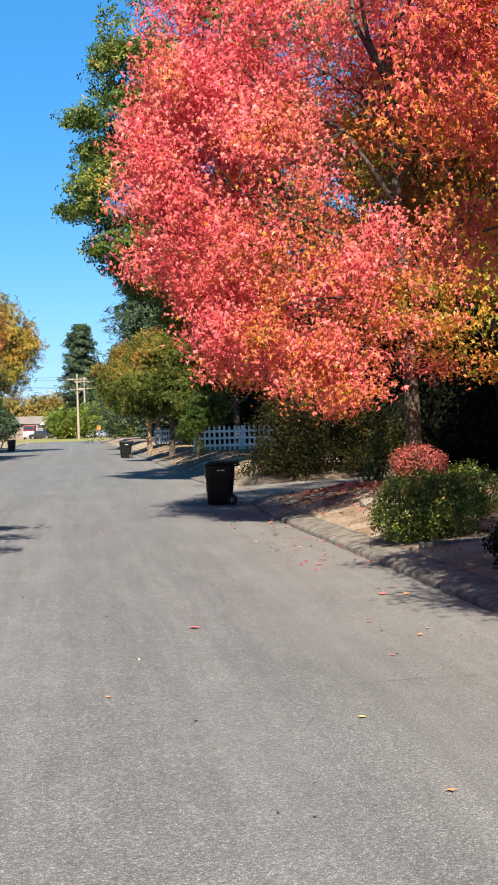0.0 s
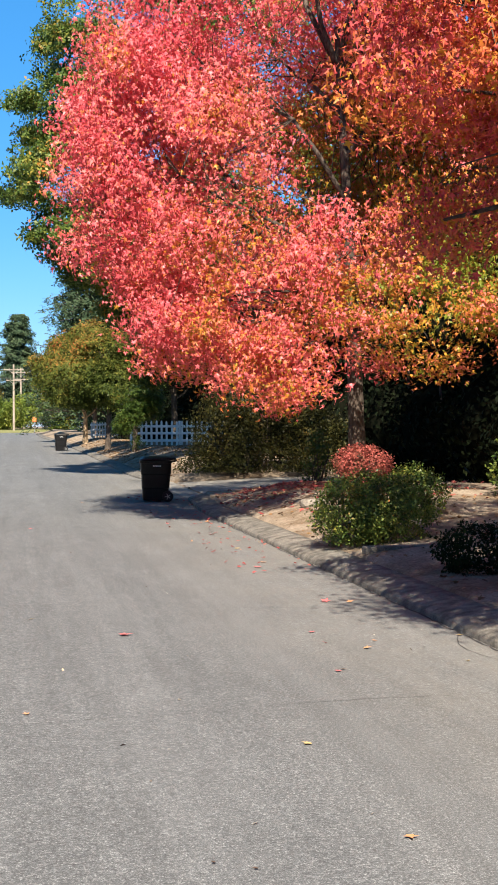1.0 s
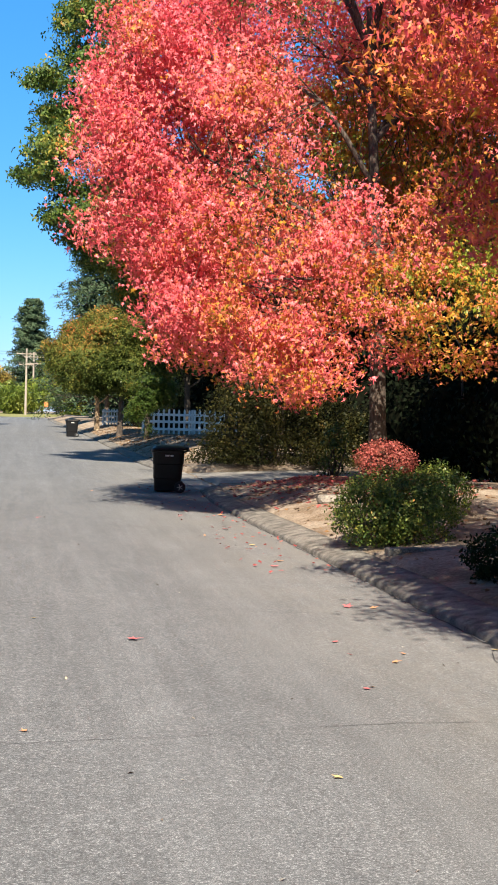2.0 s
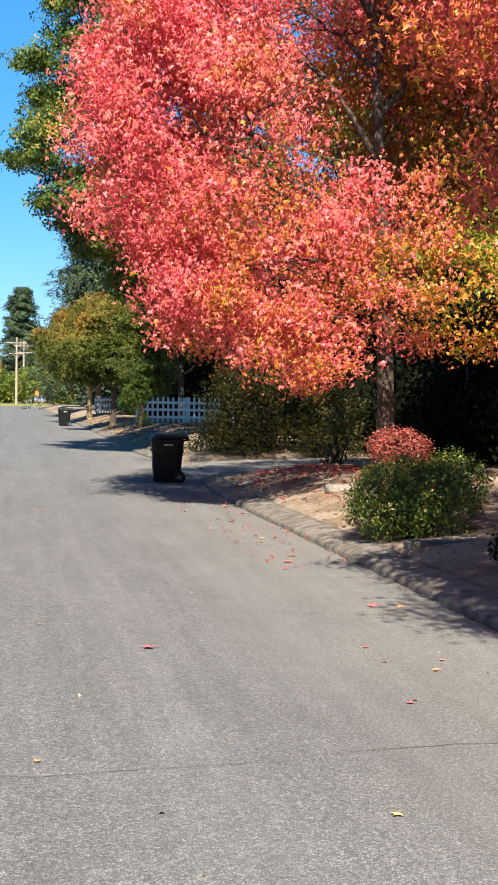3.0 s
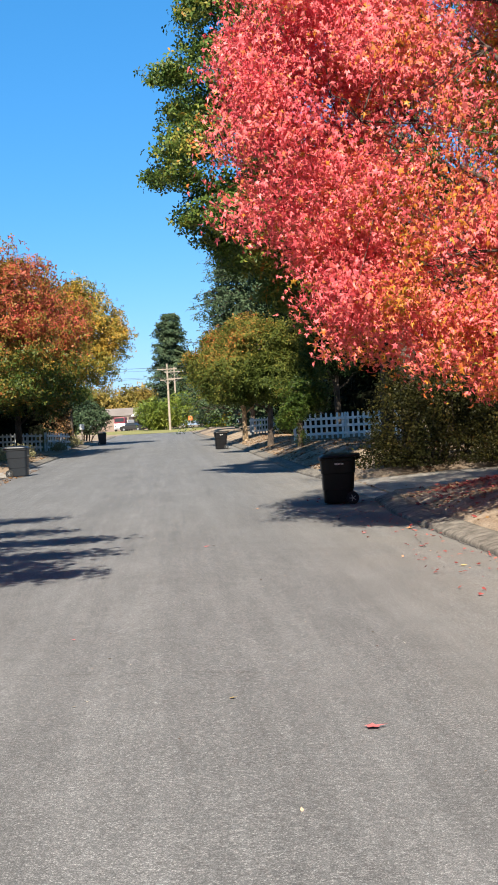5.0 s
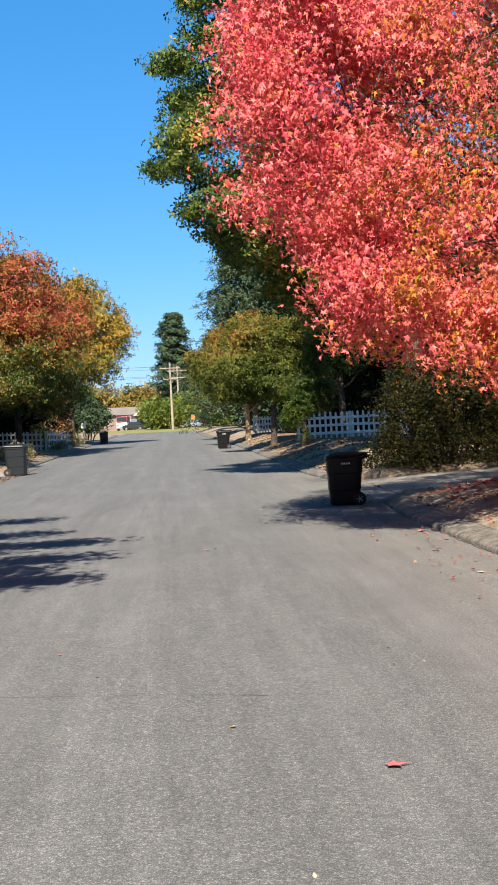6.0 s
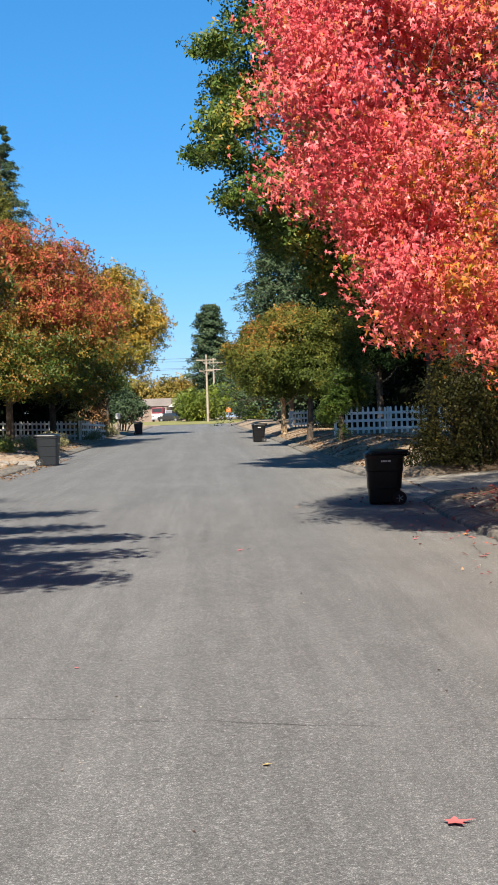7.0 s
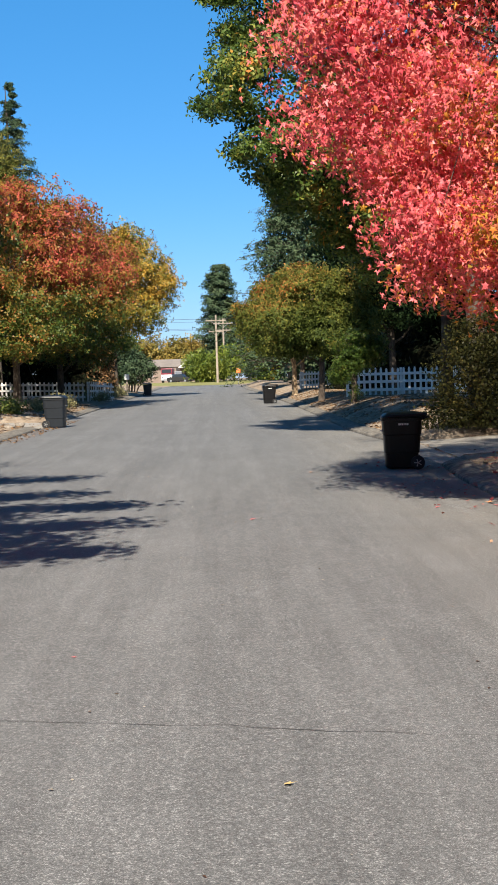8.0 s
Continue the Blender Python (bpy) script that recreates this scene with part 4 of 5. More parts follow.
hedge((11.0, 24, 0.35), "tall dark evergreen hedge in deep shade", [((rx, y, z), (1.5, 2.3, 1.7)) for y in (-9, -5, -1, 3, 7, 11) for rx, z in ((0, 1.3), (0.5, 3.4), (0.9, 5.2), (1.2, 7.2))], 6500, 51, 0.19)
# The next three hedges are out of view, added to cut the sky fill.
hedge((13.5, -8, 0.4), "unseen tall hedge added beside the verge to block skylight", [((0.4 * (z > 3), y, z), (2.2, 4.2, 2.6)) for y in (-14, -7, 0, 7, 14) for z in (2.0, 5.4, 8.6)], 900, 54, 0.3)
hedge((-15.5, 8, 0.4), "unseen tall hedge added behind the sweetgum trees to block skylight", [((-0.4 * (z > 3), y, z), (2.2, 4.6, 2.9)) for y in (-24, -16, -8, 0, 8, 16, 24, 32) for z in (2.2, 6.2, 9.8)], 1200, 55, 0.3)
hedge((0, -40, 0.2), "unseen tall hedge added behind the camera to block skylight", [((x, 0, z), (4.6, 2.4, 3.2)) for x in (-16, -8, 0, 8, 16) for z in (2.4, 7.0, 11.4)], 900, 56, 0.35)
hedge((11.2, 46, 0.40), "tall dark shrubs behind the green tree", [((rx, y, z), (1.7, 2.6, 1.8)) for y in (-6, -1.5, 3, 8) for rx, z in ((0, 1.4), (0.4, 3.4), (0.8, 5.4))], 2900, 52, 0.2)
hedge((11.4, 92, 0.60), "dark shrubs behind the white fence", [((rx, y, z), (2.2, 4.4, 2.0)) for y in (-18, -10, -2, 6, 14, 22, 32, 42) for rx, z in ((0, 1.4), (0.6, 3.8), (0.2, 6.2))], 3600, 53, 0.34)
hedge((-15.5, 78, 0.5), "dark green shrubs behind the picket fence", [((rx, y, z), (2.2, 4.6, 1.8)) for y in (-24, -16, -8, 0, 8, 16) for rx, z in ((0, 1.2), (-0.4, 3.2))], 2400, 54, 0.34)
for place, label, lobes, mat, seed in (
        ((-7.6, 122, 0.75), "feathery blue-green evergreen shrub", [((0.3, 0, 2.0), (1.9, 1.9, 1.2)), ((-0.6, 0, 3.2), (1.4, 1.4, 1.0))], needle, 61),
        ((-8.2, 98, 0.7), "rusty brown upright shrub", [((0, 0, 1.3), (0.9, 0.9, 1.2)), ((0.2, 0, 2.6), (0.6, 0.6, 0.7))], brown_litter, 62),
        ((-9.2, 101, 0.7), "green shrub behind the fence", [((0, 0, 1.0), (1.6, 1.4, 1.0))], lime_leaf, 63)):
    shrub("shrub", place, label, lobes, SPRAY, mat, 420, 6, 0.3, 0.25, seed, stems=16)

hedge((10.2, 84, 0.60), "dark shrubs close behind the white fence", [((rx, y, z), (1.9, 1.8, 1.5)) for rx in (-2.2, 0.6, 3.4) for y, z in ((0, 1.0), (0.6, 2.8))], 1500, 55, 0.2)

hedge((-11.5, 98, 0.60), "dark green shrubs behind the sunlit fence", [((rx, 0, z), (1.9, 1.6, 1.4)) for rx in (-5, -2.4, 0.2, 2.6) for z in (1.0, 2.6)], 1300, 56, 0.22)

# far trees at the end of the street
rng_far = np.random.default_rng(77)
for k, (x, y, s, mat, label) in enumerate((
        (-3.4, 218, 0.8, bushy_leaf, "yellow-green bushy tree before the house"), (-1.2, 214, 1.0, bushy_leaf, "yellow-green bushy tree beside the poles"), (2.6, 218, 1.1, bushy_leaf, "yellow-green bushy tree behind the poles"), (5.6, 222, 0.9, green_leaf, "green bushy tree beyond the lawn"),
        (-7.5, 275, 1.55, far_leaf, "pale golden tree far beyond the house"), (-12.5, 270, 1.6, far_leaf, "pale golden tree far beyond the house"), (-3.0, 285, 1.5, far_leaf, "pale golden tree far beyond the house"),
        (-19, 262, 1.6, green_leaf, "green tree far beyond the house"), (7.5, 205, 1.5, green_leaf, "green tree at the corner"), (12.5, 200, 2.0, green_leaf, "green tree at the corner"), (-26, 240, 1.9, green_leaf, "green tree far beyond the house"))):
    lobes = [((rng_far.uniform(-1.4, 1.4) * s, rng_far.uniform(-1, 1) * s, rng_far.uniform(1.0, 4.0) * s), (1.6 * s, 1.6 * s, 1.3 * s)) for _ in range(6)]
    broadleaf("far_tree", (x, y, rise(y) + 0.2), label, (3 * s, 0.16 * s, 0.06, (0, 0)), lobes, SPRAY, mat, dark_bark, 480, 6, 0.45 * s, 0.5 * s, 80 + k, "far trees", twigs=2)

# ---- cracks in the asphalt ----
crack(street, [(-6.2, 5.6), (-2.0, 5.75), (0.3, 5.86), (1.0, 5.95), (2.05, 6.22), (3.1, 6.3), (3.7, 6.35)], 0.0034, 1)
crack(street, [(-6.2, 12.4), (-1.3, 11.4), (0.0, 11.1), (1.0, 10.82), (2.2, 10.6), (3.7, 10.45)], 0.0040, 2)
crack(street, [(3.69, 8.7), (3.56, 8.02), (3.62, 7.6), (3.78, 7.2)], 0.005, 3)
crack(street, [(3.2, 19.0), (3.35, 20.6), (2.9, 22.5), (3.1, 24.0)], 0.004, 6)
crack(street, [(3.79, -6), (3.79, 4), (3.785, 12), (3.79, 23)], 0.014, 9)

# ---- bins ----


def wheel_of(parent, x, y, r):
    bm = rod((x, y - 0.035, r), (x, y + 0.035, r), r, sides=22)
    tyre = part("wheel", bm, rubber, parent)
    bm = rod((x, y - 0.04, r), (x, y + 0.04, r), r * 0.62, sides=18)
    rim = part("rim", bm, slate_plastic, tyre)
    for k in range(5):
        a = k * 2 * math.pi / 5
        for side in (-0.046, 0.046):
            part("spoke", rod((x, y + side, r), (x + 0.55 * r * math.cos(a), y + side, r + 0.55 * r * math.sin(a)), 0.008, sides=6), steel, tyre)
    return tyre


def wheeled_bin(place, turn, mat, label, marks=True, size=1.0):
    """A two-wheeled refuse cart; its back, with wheels and handle, faces local -x."""
    ob = thing("wheeled_bin", place, label, "bin", "wheeled bins by the kerb", turn)
    ob.scale = (size, size, size)
    bm = bmesh.new()
    rings = [(0.035, 0.27, 0.22, 0.02), (0.05, 0.285, 0.235, 0.02), (0.30, 0.30, 0.25, 0.012), (0.31, 0.312, 0.262, 0.010), (0.62, 0.328, 0.28, 0.0), (0.635, 0.34, 0.292, 0.0), (0.88, 0.352, 0.305, 0.0), (0.885, 0.372, 0.325, 0.0), (0.925, 0.372, 0.325, 0.0)]
    n = 28
    loops = []
    for z, hx, hy, off in rings:
        loop = []
        for k in range(n):
            a = 2 * math.pi * k / n
            c, d = math.cos(a), math.sin(a)
            e = 0.28
            loop.append(bm.verts.new((off + hx * math.copysign(abs(c) ** e, c), hy * math.copysign(abs(d) ** e, d), z)))
        loops.append(loop)
    for a, b in zip(loops, loops[1:]):
        for k in range(n):
            bm.faces.new((a[k], a[(k + 1) % n], b[(k + 1) % n], b[k]))
    bm.faces.new(loops[0][::-1])
    bm.faces.new(loops[-1])
    body = part("body", bm, mat, ob)
    # lid: a shallow dome that overhangs towards the handle
    bm = bmesh.new()
    loops = []
    for z, hx, hy in ((0.93, 0.41, 0.345), (0.955, 0.42, 0.355), (0.985, 0.40, 0.345), (1.015, 0.33, 0.29), (1.035, 0.20, 0.17)):
        loop = []
        for k in range(n):
            a = 2 * math.pi * k / n
            c, d = math.cos(a), math.sin(a)
            loop.append(bm.verts.new((-0.04 + hx * math.copysign(abs(c) ** 0.36, c), hy * math.copysign(abs(d) ** 0.36, d), z + 0.02 * (0.3 - c) * (z < 1.0))))
        loops.append(loop)
    for a, b in zip(loops, loops[1:]):
        for k in range(n):
            bm.faces.new((a[k], a[(k + 1) % n], b[(k + 1) % n], b[k]))
    bm.faces.new(loops[0][::-1])
    bm.faces.new(loops[-1])
    part("lid", bm, mat, ob)
    bm = rod((-0.46, -0.22, 0.93), (-0.46, 0.22, 0.93), 0.018)
    for y in (-0.2, 0.2):
        rod((-0.46, y, 0.93), (-0.35, y, 0.90), 0.016, bm)
    part("handle", bm, mat, ob)
    for y in (-0.25, 0.25):
        wheel_of(ob, -0.26, y, 0.125)
    part("axle", rod((-0.26, -0.25, 0.125), (-0.26, 0.25, 0.125), 0.012), steel, ob)
    part("grab_bar", rod((0.36, -0.17, 0.70), (0.36, 0.17, 0.70), 0.014), steel, ob)
    if marks:
        for side in (-1, 1):
            for k, w in enumerate((0.026, 0.02, 0.012, 0.026, 0.022, 0.026)):
                part("print_bar", box(w, 0.004, 0.034, (-0.09 + 0.030 * k, side * 0.305, 0.80)), white_paint, body, "white printed bar")
    return ob


wheeled_bin((3.28, 28.75, rise(28.7) - 0.018), 176, black_plastic, "black wheeled bin standing in the gutter by the driveway")
wheeled_bin((2.75, 77.4, rise(77.4) - 0.018), 184, black_plastic, "black wheeled bin in the shade further along the street")
wheeled_bin((-5.82, 53.0, rise(53) - 0.018), -4, slate_plastic, "sunlit slate grey wheeled bin beside the kerb", False, 1.14)
wheeled_bin((-5.62, 113.0, rise(113) - 0.018), 3, slate_plastic, "slate grey wheeled bin far along the street", False)

# ---- white picket fences ----


def picket_fence(a, b, label, height=1.15, step=0.25):
    a, b = Vector(a), Vector(b)
    length = (b - a).length
    way = (b - a).normalized()
    turn = math.degrees(math.atan2(way.y, way.x))
    za, zb = ground_z(a.x, a.y), ground_z(b.x, b.y)
    ob = thing("picket_fence", (a.x, a.y, za), label, "fence", "white picket fences", turn)
    slope = (zb - za) / length
    n = int(length / step)
    bm = box(0.10, 0.022, height - 0.12, (0, 0, 0.05))
    top = [v for v in bm.verts if v.co.z > height * 0.5]
    made = bmesh.ops.extrude_face_region(bm, geom=[f for f in bm.faces if f.normal.z > 0.9])["geom"]
    for v in made:
        if isinstance(v, bmesh.types.BMVert):
            v.co.z += 0.07
            v.co.x *= 0.35
    me = bpy.data.meshes.new("picket")
    bm.to_mesh(me)
    bm.free()
    me.materials.append(white_paint)
    rng = np.random.default_rng(int(abs(a.x) * 10))
    for k in range(n + 1):
        x = k * step
        p = part("picket", me, None, ob)
        p.location = (x, rng.normal(0, 0.004), slope * x + rng.normal(0, 0.012))
        p.rotation_euler = (0, rng.normal(0, 0.012), 0)
    for z in (0.22, 0.58, 0.92):
        bm = box(length + 0.1, 0.045, 0.12, (length / 2, -0.036, z))
        for v in bm.verts:
            v.co.z += slope * v.co.x
        part("rail", bm, white_paint, ob)
    for k in range(int(length / 2.4) + 1):
        x = k * 2.4
        part("post", box(0.11, 0.11, height + 0.05, (x, 0.115, slope * x - 0.05), 0.01), white_paint, ob)
    return ob


picket_fence((5.75, 64.5, 0), (11.2, 64.5, 0), "white picket fence behind the street trees", 1.25)
picket_fence((5.3, 91.5, 0), (8.4, 88.5, 0), "white picket fence at the far end of the verge")
picket_fence((-16.0, 85.0, 0), (-7.9, 85.0, 0), "white picket fence under the autumn trees")
picket_fence((-7.6, 85.2, 0), (-6.75, 92.0, 0), "sunlit white picket fence beside the pale plants", 1.2, 0.5)

# ---- poles, sign, letterbox ----


def utility_pole(place, height, label, arms):
    ob = thing("utility_pole", place, label, "pole", "utility poles")
    part("shaft", rod((0, 0, -0.3), (0, 0, height), 0.19, sides=14, r2=0.13), pole_wood, ob)
    for z, half in arms:
        arm = part("crossarm", box(2 * half, 0.12, 0.14, (0, -0.2, z), 0.01), pole_wood, ob)
        for x in (-half * 0.9, -half * 0.4, half * 0.4, half * 0.9):
            part("insulator", rod((x, -0.2, z + 0.14), (x, -0.2, z + 0.36), 0.06, sides=8, r2=0.045), stone_mat, arm)
        for sgn in (-1, 1):
            part("brace", rod((sgn * half * 0.5, -0.2, z), (0, -0.14, z - 0.6), 0.025, sides=6), steel, ob)
    return ob


utility_pole((0.0, 205, 1.05), 10.0, "weathered wooden utility pole with two crossarms", ((9.1, 1.5), (7.5, 1.1)))
utility_pole((1.15, 225, 1.2), 10.2, "second wooden utility pole set further back", ((9.3, 1.6), (8.2, 1.3)))
for k, (x, y, z) in enumerate(((-1.3, 204.8, 10.5), (1.3, 204.8, 10.5), (-0.9, 204.8, 8.9), (2.4, 224.8, 10.9), (0, 224.8, 9.8))):
    s = np.linspace(-1, 1, 15)
    pts = np.stack([x + 55 * s, y + 2.0 * s, z + 1.1 * s * s], 1)
    v, f = tube(pts, np.full(15, 0.018), 5)
    tagged(part("power_line", mesh_of("power_line", v, f), wire_mat), "dark overhead wire sagging between poles", "wire", "overhead wires")

ob = thing("street_sign", (2.55, 170.5, rise(170)), "small street sign on a steel post at the corner", "sign")
part("post", rod((0, 0, 0), (0, 0, 2.1), 0.035), steel, ob)
part("plate", box(0.5, 0.03, 0.55, (0, -0.04, 1.45), 0.01), orange_paint, ob)
ob = thing("letterbox", (-6.9, 108, rise(108) + 0.2), "white letterbox on a wooden post", "letterbox")
part("post", box(0.12, 0.12, 1.15, (0, 0, 0)), pole_wood, ob)
part("box", box(0.35, 0.55, 0.42, (0, 0, 1.15), 0.06), white_paint, ob)
part("flag", box(0.02, 0.12, 0.16, (0.19, 0, 1.4)), red_paint, ob)

# ---- house and parked truck at the end ----


def house(place):
    ob = thing("house", place, "low stucco house with a gabled grey roof", "house")
    part("wall", box(11, 8, 2.7), stucco, ob)
    bm = bmesh.new()
    pts = [(-6, -4.6, 2.7), (6, -4.6, 2.7), (6, 4.6, 2.7), (-6, 4.6, 2.7), (-6, 0, 4.1), (6, 0, 4.1)]
    v = [bm.verts.new(p) for p in pts]
    for f in ((0, 1, 5, 4), (2, 3, 4, 5), (0, 4, 3), (1, 2, 5), (3, 2, 1, 0)):
        bm.faces.new([v[i] for i in f])
    part("roof", bm, roof_mat, ob)
    bm = bmesh.new()
    pts = [(1.4, -6.6, 2.5), (4.8, -6.6, 2.5), (3.1, -6.6, 3.9), (1.4, -3.9, 2.5), (4.8, -3.9, 2.5), (3.1, -2.0, 3.9)]
    v = [bm.verts.new(p) for p in pts]
    for f in ((0, 1, 2), (0, 2, 5, 3), (1, 4, 5, 2), (0, 3, 4, 1)):
        bm.faces.new([v[i] for i in f])
    part("porch_roof", bm, white_paint, ob)
    for x in (1.6, 4.6):
        part("porch_post", box(0.25, 0.25, 2.5, (x, -6.3, 0)), stucco, ob)
    for x in (-3.8, -0.9):
        w = part("window", box(1.5, 0.1, 1.2, (x, -4.03, 1.0)), white_paint, ob)
        part("pane", box(1.3, 0.06, 1.0, (x, -4.08, 1.1)), glass_dark, w)
    part("door", box(1.0, 0.1, 2.1, (3.1, -4.03, 0.0)), glass_dark, ob)
    return ob


def truck(place, turn):
    ob = thing("truck", place, "red and white truck parked on the lawn", "truck", turn=turn)
    ob.scale = (0.85, 0.85, 0.85)
    part("body", box(2.4, 5.0, 1.6, (0, 1.6, 0.7), 0.08), white_paint, ob)
    part("cab", box(2.3, 2.0, 1.25, (0, -1.9, 1.65), 0.15), red_paint, ob)
    part("hood", box(2.2, 2.1, 1.05, (0, -1.95, 0.6), 0.1), white_paint, ob)
    part("windscreen", box(1.9, 0.05, 0.7, (0, -2.9, 2.0)), glass_dark, ob)
    part("bumper", box(2.3, 0.2, 0.35, (0, -3.0, 0.45), 0.03), steel, ob)
    for x in (-0.8, 0.8):
        part("headlight", box(0.3, 0.06, 0.2, (x, -3.01, 1.0)), glass_dark, ob)
    part("load", box(2.2, 3.0, 0.7, (0, 1.8, 2.3), 0.1), stucco, ob)
    for x in (-1.05, 1.05):
        for y in (-1.9, 2.6):
            w = part("wheel", rod((x - 0.14, y, 0.48), (x + 0.14, y, 0.48), 0.48, sides=18), rubber, ob)
            part("rim", rod((x - 0.16, y, 0.48), (x + 0.16, y, 0.48), 0.25, sides=12), steel, w)
    return ob


def parked_car(place, turn):
    ob = thing("car", place, "dark saloon car parked before the house", "car", turn=turn)
    part("body", box(1.75, 4.3, 0.62, (0, 0, 0.28), 0.12), rubber, ob)
    bm = box(1.55, 2.2, 0.55, (0, 0.2, 0.88), 0.1)
    for v in bm.verts:
        if v.co.z > 1.2:
            v.co.y = 0.2 + (v.co.y - 0.2) * 0.66
            v.co.x *= 0.86
    part("cabin", bm, glass_dark, ob)
    for x in (-0.78, 0.78):
        for y in (-1.35, 1.35):
            w = part("wheel", rod((x - 0.1, y, 0.32), (x + 0.1, y, 0.32), 0.32, sides=16), rubber, ob)
            part("rim", rod((x - 0.115, y, 0.32), (x + 0.115, y, 0.32), 0.19, sides=12), steel, w)
    return ob


house((-8.2, 246, rise(246) - 0.02))
truck((-8.0, 236, rise(236) - 0.02), -14)
parked_car((-6.2, 231, rise(231) + 0.0), 62)
ob = thing("road_sign", (-1.6, 230, rise(230) - 0.02), "orange warning board leaning beside the house", "sign")
part("board", box(0.9, 0.05, 1.2, (0, 0, 0.3), 0.01), orange_paint, ob)
part("leg", box(0.06, 0.3, 0.9, (0, 0.1, 0)), steel, ob)

# ---- stones, plants and fallen leaves ----


def boulder(place, size, label, seed):
    bm = bmesh.new()
    bmesh.ops.create_icosphere(bm, subdivisions=3, radius=1.0)
    for v in bm.verts:
        k = 1 + 0.25 * noise.noise(v.co * 1.4 + Vector((seed, 0, 0))) + 0.06 * noise.noise(v.co * 5)
        v.co = Vector((v.co.x * size[0] * k, v.co.y * size[1] * k, size[2] * (min(v.co.z * k, 0.72))))
    ob = part("stone", bm, stone_mat)
    ob.location = place
    return tagged(ob, label, "stone", "stones on the verges")


boulder((5.2, 20.8, 0.38), (0.27, 0.22, 0.11), "flat-topped grey stone on the leafy verge", 1)
boulder((6.3, 29.9, ground_z(6.3, 29.9) + 0.01), (0.3, 0.2, 0.12), "low stone at the driveway edge", 9)
for k in range(7):
    boulder((-7.0 - 0.5 * (k % 3), 47.0 + 0.9 * k, 0.32), (0.14 + 0.02 * (k % 4), 0.16, 0.1), "pale rounded stone in the gravel bed", 20 + k)
bm = box(0.95, 0.2, 0.11, (4.78, 14.0, 0.14), 0.02)
tagged(part("edging", bm, kerb_concrete), "grey concrete edging block between the shrubs", "edging", kind="structure")


def carpet(name, label, n, region, size, mat, seed, heap=0.0, leaf=None):
    """Leaves strewn over a stretch of ground: (x0, x1, y0, y1)."""
    rng = np.random.default_rng(seed)
    x = rng.uniform(region[0], region[1], n)
    y = rng.uniform(region[2], region[3], n)
    if heap:
        x = rng.normal((region[0] + region[1]) / 2, (region[1] - region[0]) / 4, n)
        y = rng.normal((region[2] + region[3]) / 2, (region[3] - region[2]) / 4, n)
    z = np.array([ground_z(a, b) for a, b in zip(x, y)]) + 0.02 + rng.random(n) * heap
    me = scatter(name, leaf or STAR, np.stack([x, y, z], 1), np.tile([0, 0, 1.0], (n, 1)), size * rng.uniform(0.5, 1.1, n), rng, 0.28, 0.0)
    return tagged(part(name, me, mat), label, "leaf litter", kind="stuff")


carpet("leaf_litter", "drift of fallen red sweetgum leaves beside the driveway", 2300, (4.5, 8.4, 21.5, 29.6), 0.12, litter_mat, 1, 0.04)
carpet("leaf_litter", "scattered red and orange leaves along the gutter", 130, (2.7, 3.78, 13.5, 30.5), 0.07, litter_mat, 2)
carpet("leaf_litter", "brown leaves over the earth verge", 900, (4.3, 8.5, 8, 25.5), 0.085, brown_litter, 3)
carpet("leaf_litter", "brown and tan leaves on the mounded verge", 6500, (4.2, 9.0, 37.5, 90), 0.14, brown_litter, 4)
carpet("leaf_litter", "rusty leaves below the autumn trees", 3600, (-10.5, -6.4, 40, 80), 0.15, brown_litter, 5)
carpet("leaf_litter", "rusty leaves along the gutter by the slate bin", 420, (-6.5, -5.6, 42, 60), 0.10, brown_litter, 6)
carpet("leaf_litter", "brown leaves on the concrete driveway", 160, (4.6, 10, 31.5, 36.4), 0.11, brown_litter, 7)
for k, (x, y) in enumerate(((-7.9, 66.5), (-8.0, 71), (-7.6, 88), (-7.5, 93), (-7.7, 98), (-7.6, 103))):
    shrub("ground_plant", (x, y, ground_z(x, y)), "low pale grey-green plants along the kerb", [((0, -1, 0.2), (0.8, 1.3, 0.32)), ((0.1, 1.2, 0.22), (0.8, 1.4, 0.34))], SPRAY, pale_plant, 120, 8, 0.14, 0.14, 200 + k, "low plants by the kerb", stems=8)
shrub("ground_plant", (-9.2, 60.5, 0.45), "small dark green shrub below the tree", [((0, 0, 0.3), (1.2, 1.2, 0.45))], SPRAY, glossy_leaf, 200, 7, 0.14, 0.12, 230, "low plants by the kerb", stems=8)
shrub("sapling", (7.2, 29.6, ground_z(7.2, 29.6)), "sparse young shrub at the driveway edge", [((0, 0, 0.5), (0.35, 0.3, 0.5)), ((0.1, 0, 1.0), (0.25, 0.25, 0.3))], OVAL, glossy_leaf, 90, 8, 0.09, 0.07, 231, stems=9)
shrub("sapling", (8.6, 20.0, 0.4), "young green shrub beside the dark hedge", [((0, 0, 0.5), (0.5, 0.5, 0.55)), ((0.1, 0, 1.1), (0.4, 0.4, 0.5))], OVAL, glossy_leaf, 220, 8, 0.08, 0.07, 232, stems=9)

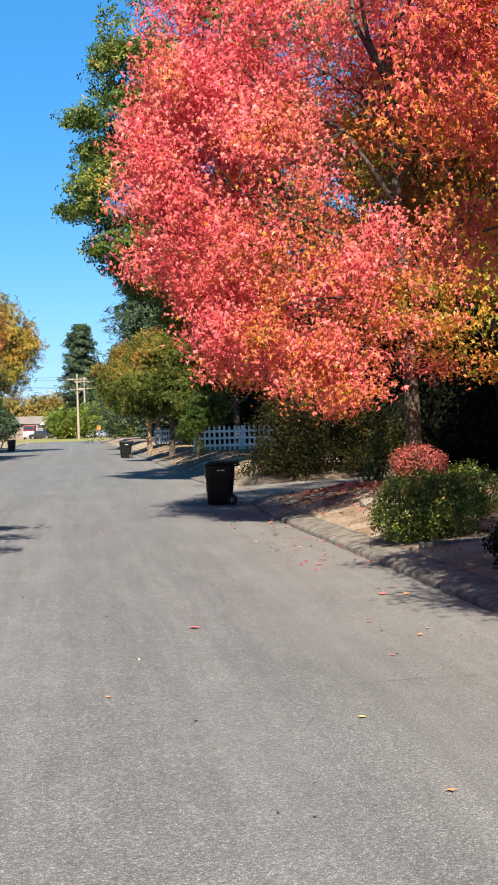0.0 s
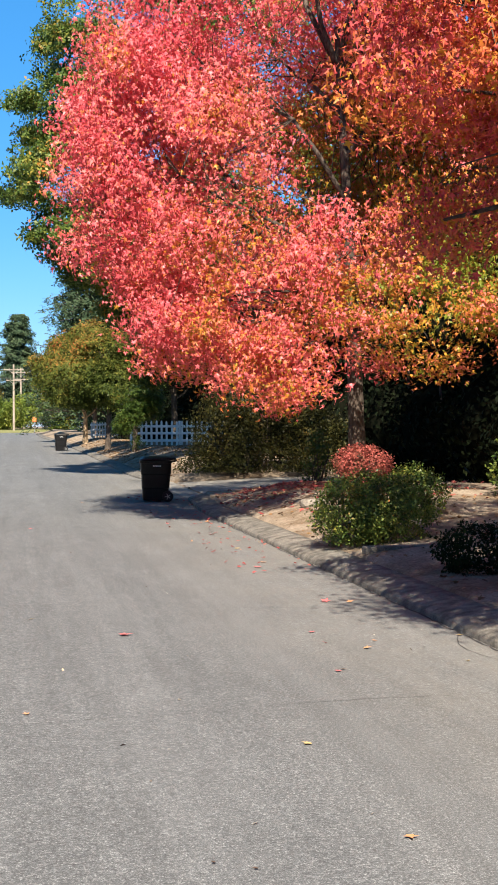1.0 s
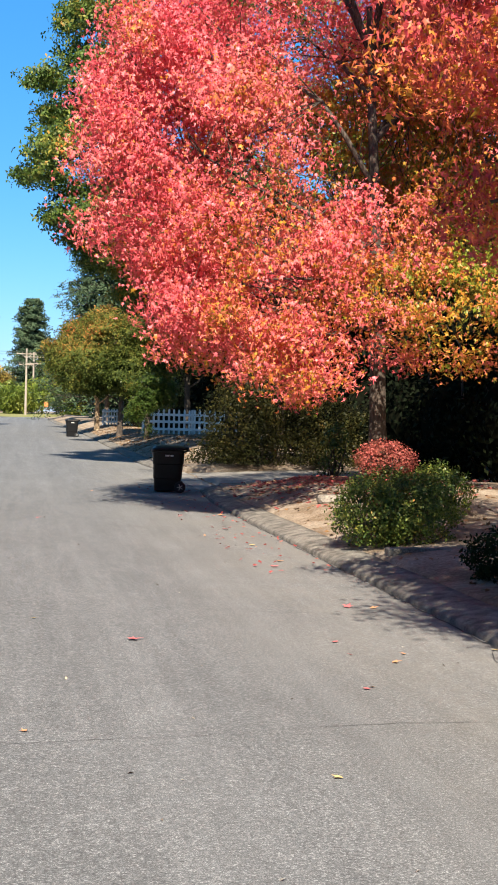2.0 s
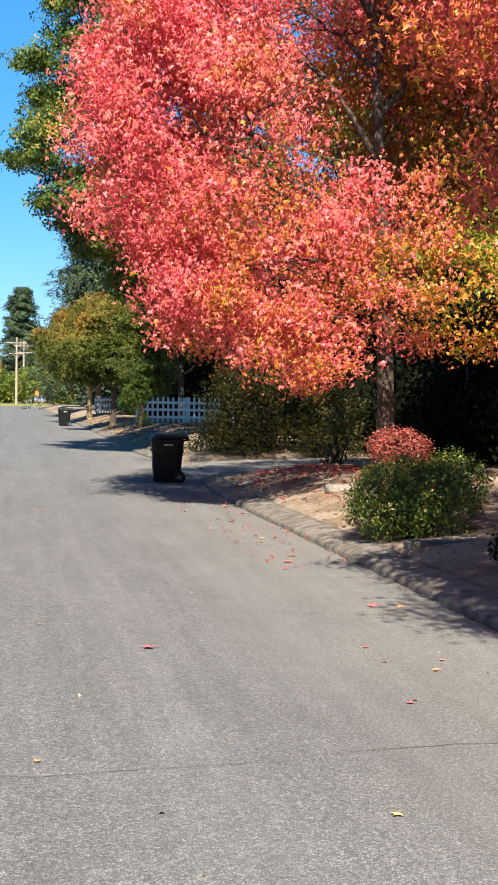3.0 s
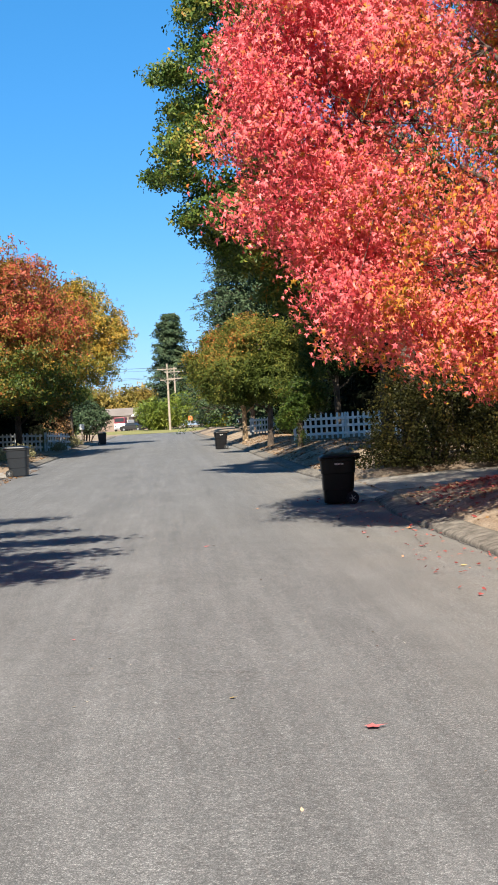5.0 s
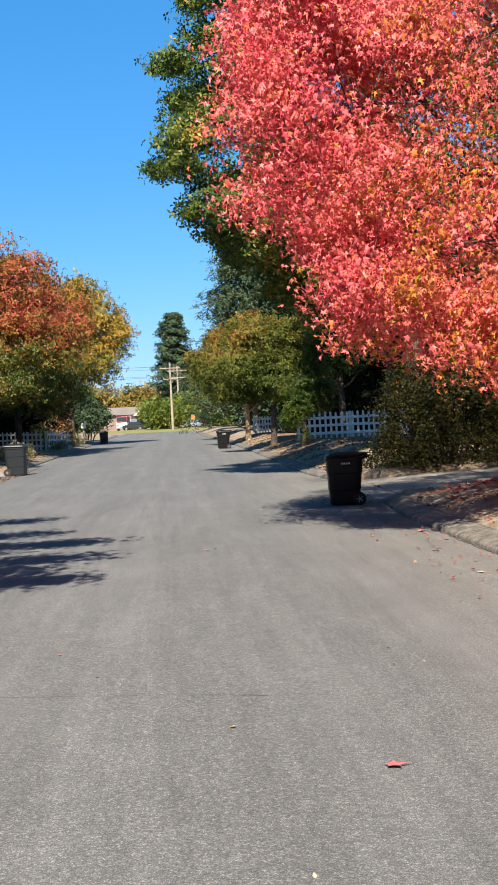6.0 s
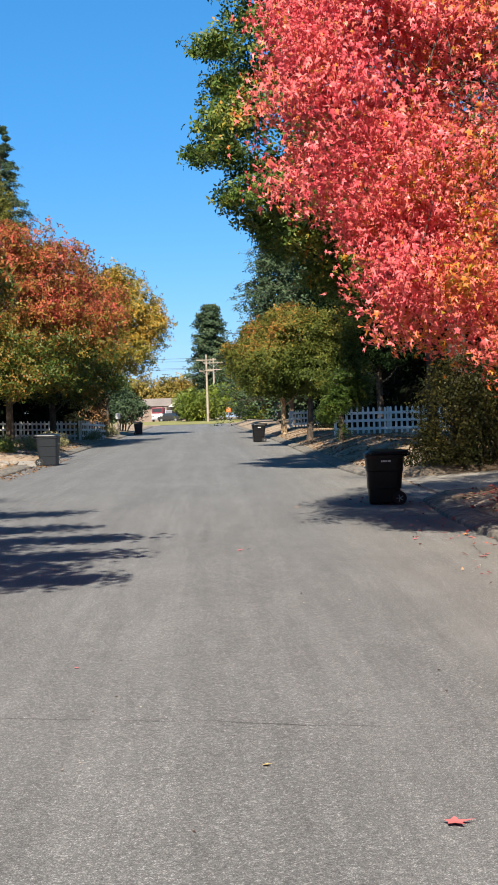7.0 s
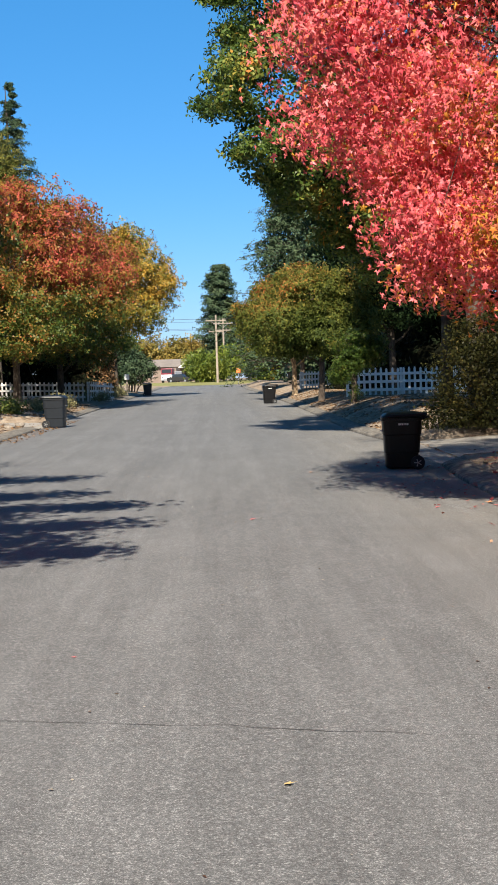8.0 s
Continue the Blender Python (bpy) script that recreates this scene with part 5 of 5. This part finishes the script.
# pale chips and dry bits of leaf strewn thinly over the asphalt
grit_mat = leafy("grit", [(0.0, (0.10, 0.06, 0.04)), (0.4, (0.34, 0.28, 0.22)), (0.7, (0.55, 0.52, 0.46)), (1.0, (0.62, 0.40, 0.20))], 2.0, 0.9)
rng_grit = np.random.default_rng(21)
grit_x, grit_y = rng_grit.uniform(-5.8, 3.7, 420), rng_grit.uniform(3.0, 46.0, 420)
grit_z = [rise(b) + 0.035 * (1 - (2 * (a - kerb_left(b)) / (kerb_right(b) - kerb_left(b)) - 1) ** 2) - 0.014 for a, b in zip(grit_x, grit_y)]
grit_mesh = scatter("road_grit", OVAL, np.stack([grit_x, grit_y, grit_z], 1), np.tile([0, 0, 1.0], (420, 1)), rng_grit.uniform(0.010, 0.038, 420), rng_grit, 0.25, 0.0)
tagged(part("road_grit", grit_mesh, grit_mat), "pale chips and dry leaf bits strewn over the asphalt", "grit", kind="stuff")

FALLEN_RED = plain("fallen_red", (0.62, 0.16, 0.16), 0.6, grain=60)
FALLEN_ORANGE = plain("fallen_orange", (0.62, 0.30, 0.14), 0.6, grain=60)
FALLEN_YELLOW = plain("fallen_yellow", (0.66, 0.48, 0.20), 0.6, grain=60)
FALLEN_BROWN = plain("fallen_brown", (0.10, 0.06, 0.04), 0.8, grain=60)
FALLEN = {"red": (FALLEN_RED, "fallen red leaf curled on the asphalt"), "orange": (FALLEN_ORANGE, "fallen orange leaf on the asphalt"),
          "yellow": (FALLEN_YELLOW, "fallen yellow leaf on the asphalt"), "brown": (FALLEN_BROWN, "dark brown seed husk on the asphalt")}
leaf_shapes = {}
for hue, (mat, label) in FALLEN.items():
    v, f = STAR
    v = v.copy()
    v[:, 2] = np.abs(v[:, 2]) * 0.9 + 0.10 * np.maximum(0, v[:, 0]) + 0.03
    if hue == "brown":
        v = v * (0.3, 0.5, 0.8)
    me = mesh_of("fallen_leaf", v, f)
    me.materials.append(mat)
    leaf_shapes[hue] = me


def road_z(x, y):
    s = (x - kerb_left(y)) / (kerb_right(y) - kerb_left(y))
    return rise(y) + 0.035 * (1 - (2 * s - 1) ** 2) - 0.02


rng_leaf = np.random.default_rng(9)
for x, y, hue in ((0.99, 9.05, "red"), (3.12, 10.95, "red"), (0.18, 6.1, "orange"), (3.35, 10.9, "orange"), (0.25, 10.1, "yellow"), (-0.95, 12.9, "red"), (2.8, 8.15, "orange"), (0.88, 3.2, "brown"), (1.03, 3.1, "brown"),
                  (3.4, 7.5, "yellow"), (1.8, 6.9, "brown"), (2.54, 8.45, "red"), (2.96, 8.5, "orange"), (0.37, 20.8, "red"), (-1.27, 28.4, "orange"), (1.59, 28.3, "orange"), (3.55, 21.8, "red"), (3.2, 19.3, "red"),
                  (2.76, 21.7, "red"), (2.55, 9.0, "red"), (2.35, 7.2, "red"), (1.74, 3.4, "orange"), (3.58, 9.9, "brown"), (3.02, 14.2, "red"), (3.2, 14.8, "orange"), (3.2, 16.8, "yellow"), (3.3, 19.6, "red"), (1.67, 5.1, "yellow"),
                  (0.48, 20.9, "brown"), (3.54, 22.2, "orange"), (2.4, 7.27, "orange"), (3.74, 8.7, "yellow")):
    ob = new("fallen_leaf", leaf_shapes[hue])
    k = 0.045 if x < 0 else (0.115 if (y < 9.5 and hue == "red" and x < 1.2) or y > 10.5 else 0.068) * rng_leaf.uniform(0.75, 1.15)
    ob.matrix_basis = pose(x, y, road_z(x, y) + 0.004, rng_leaf.uniform(-9, 9), rng_leaf.uniform(-9, 9), rng_leaf.uniform(0, 360)) @ Matrix.Scale(k, 4)
    tagged(ob, FALLEN[hue][1], "leaf", "fallen leaves on the asphalt")
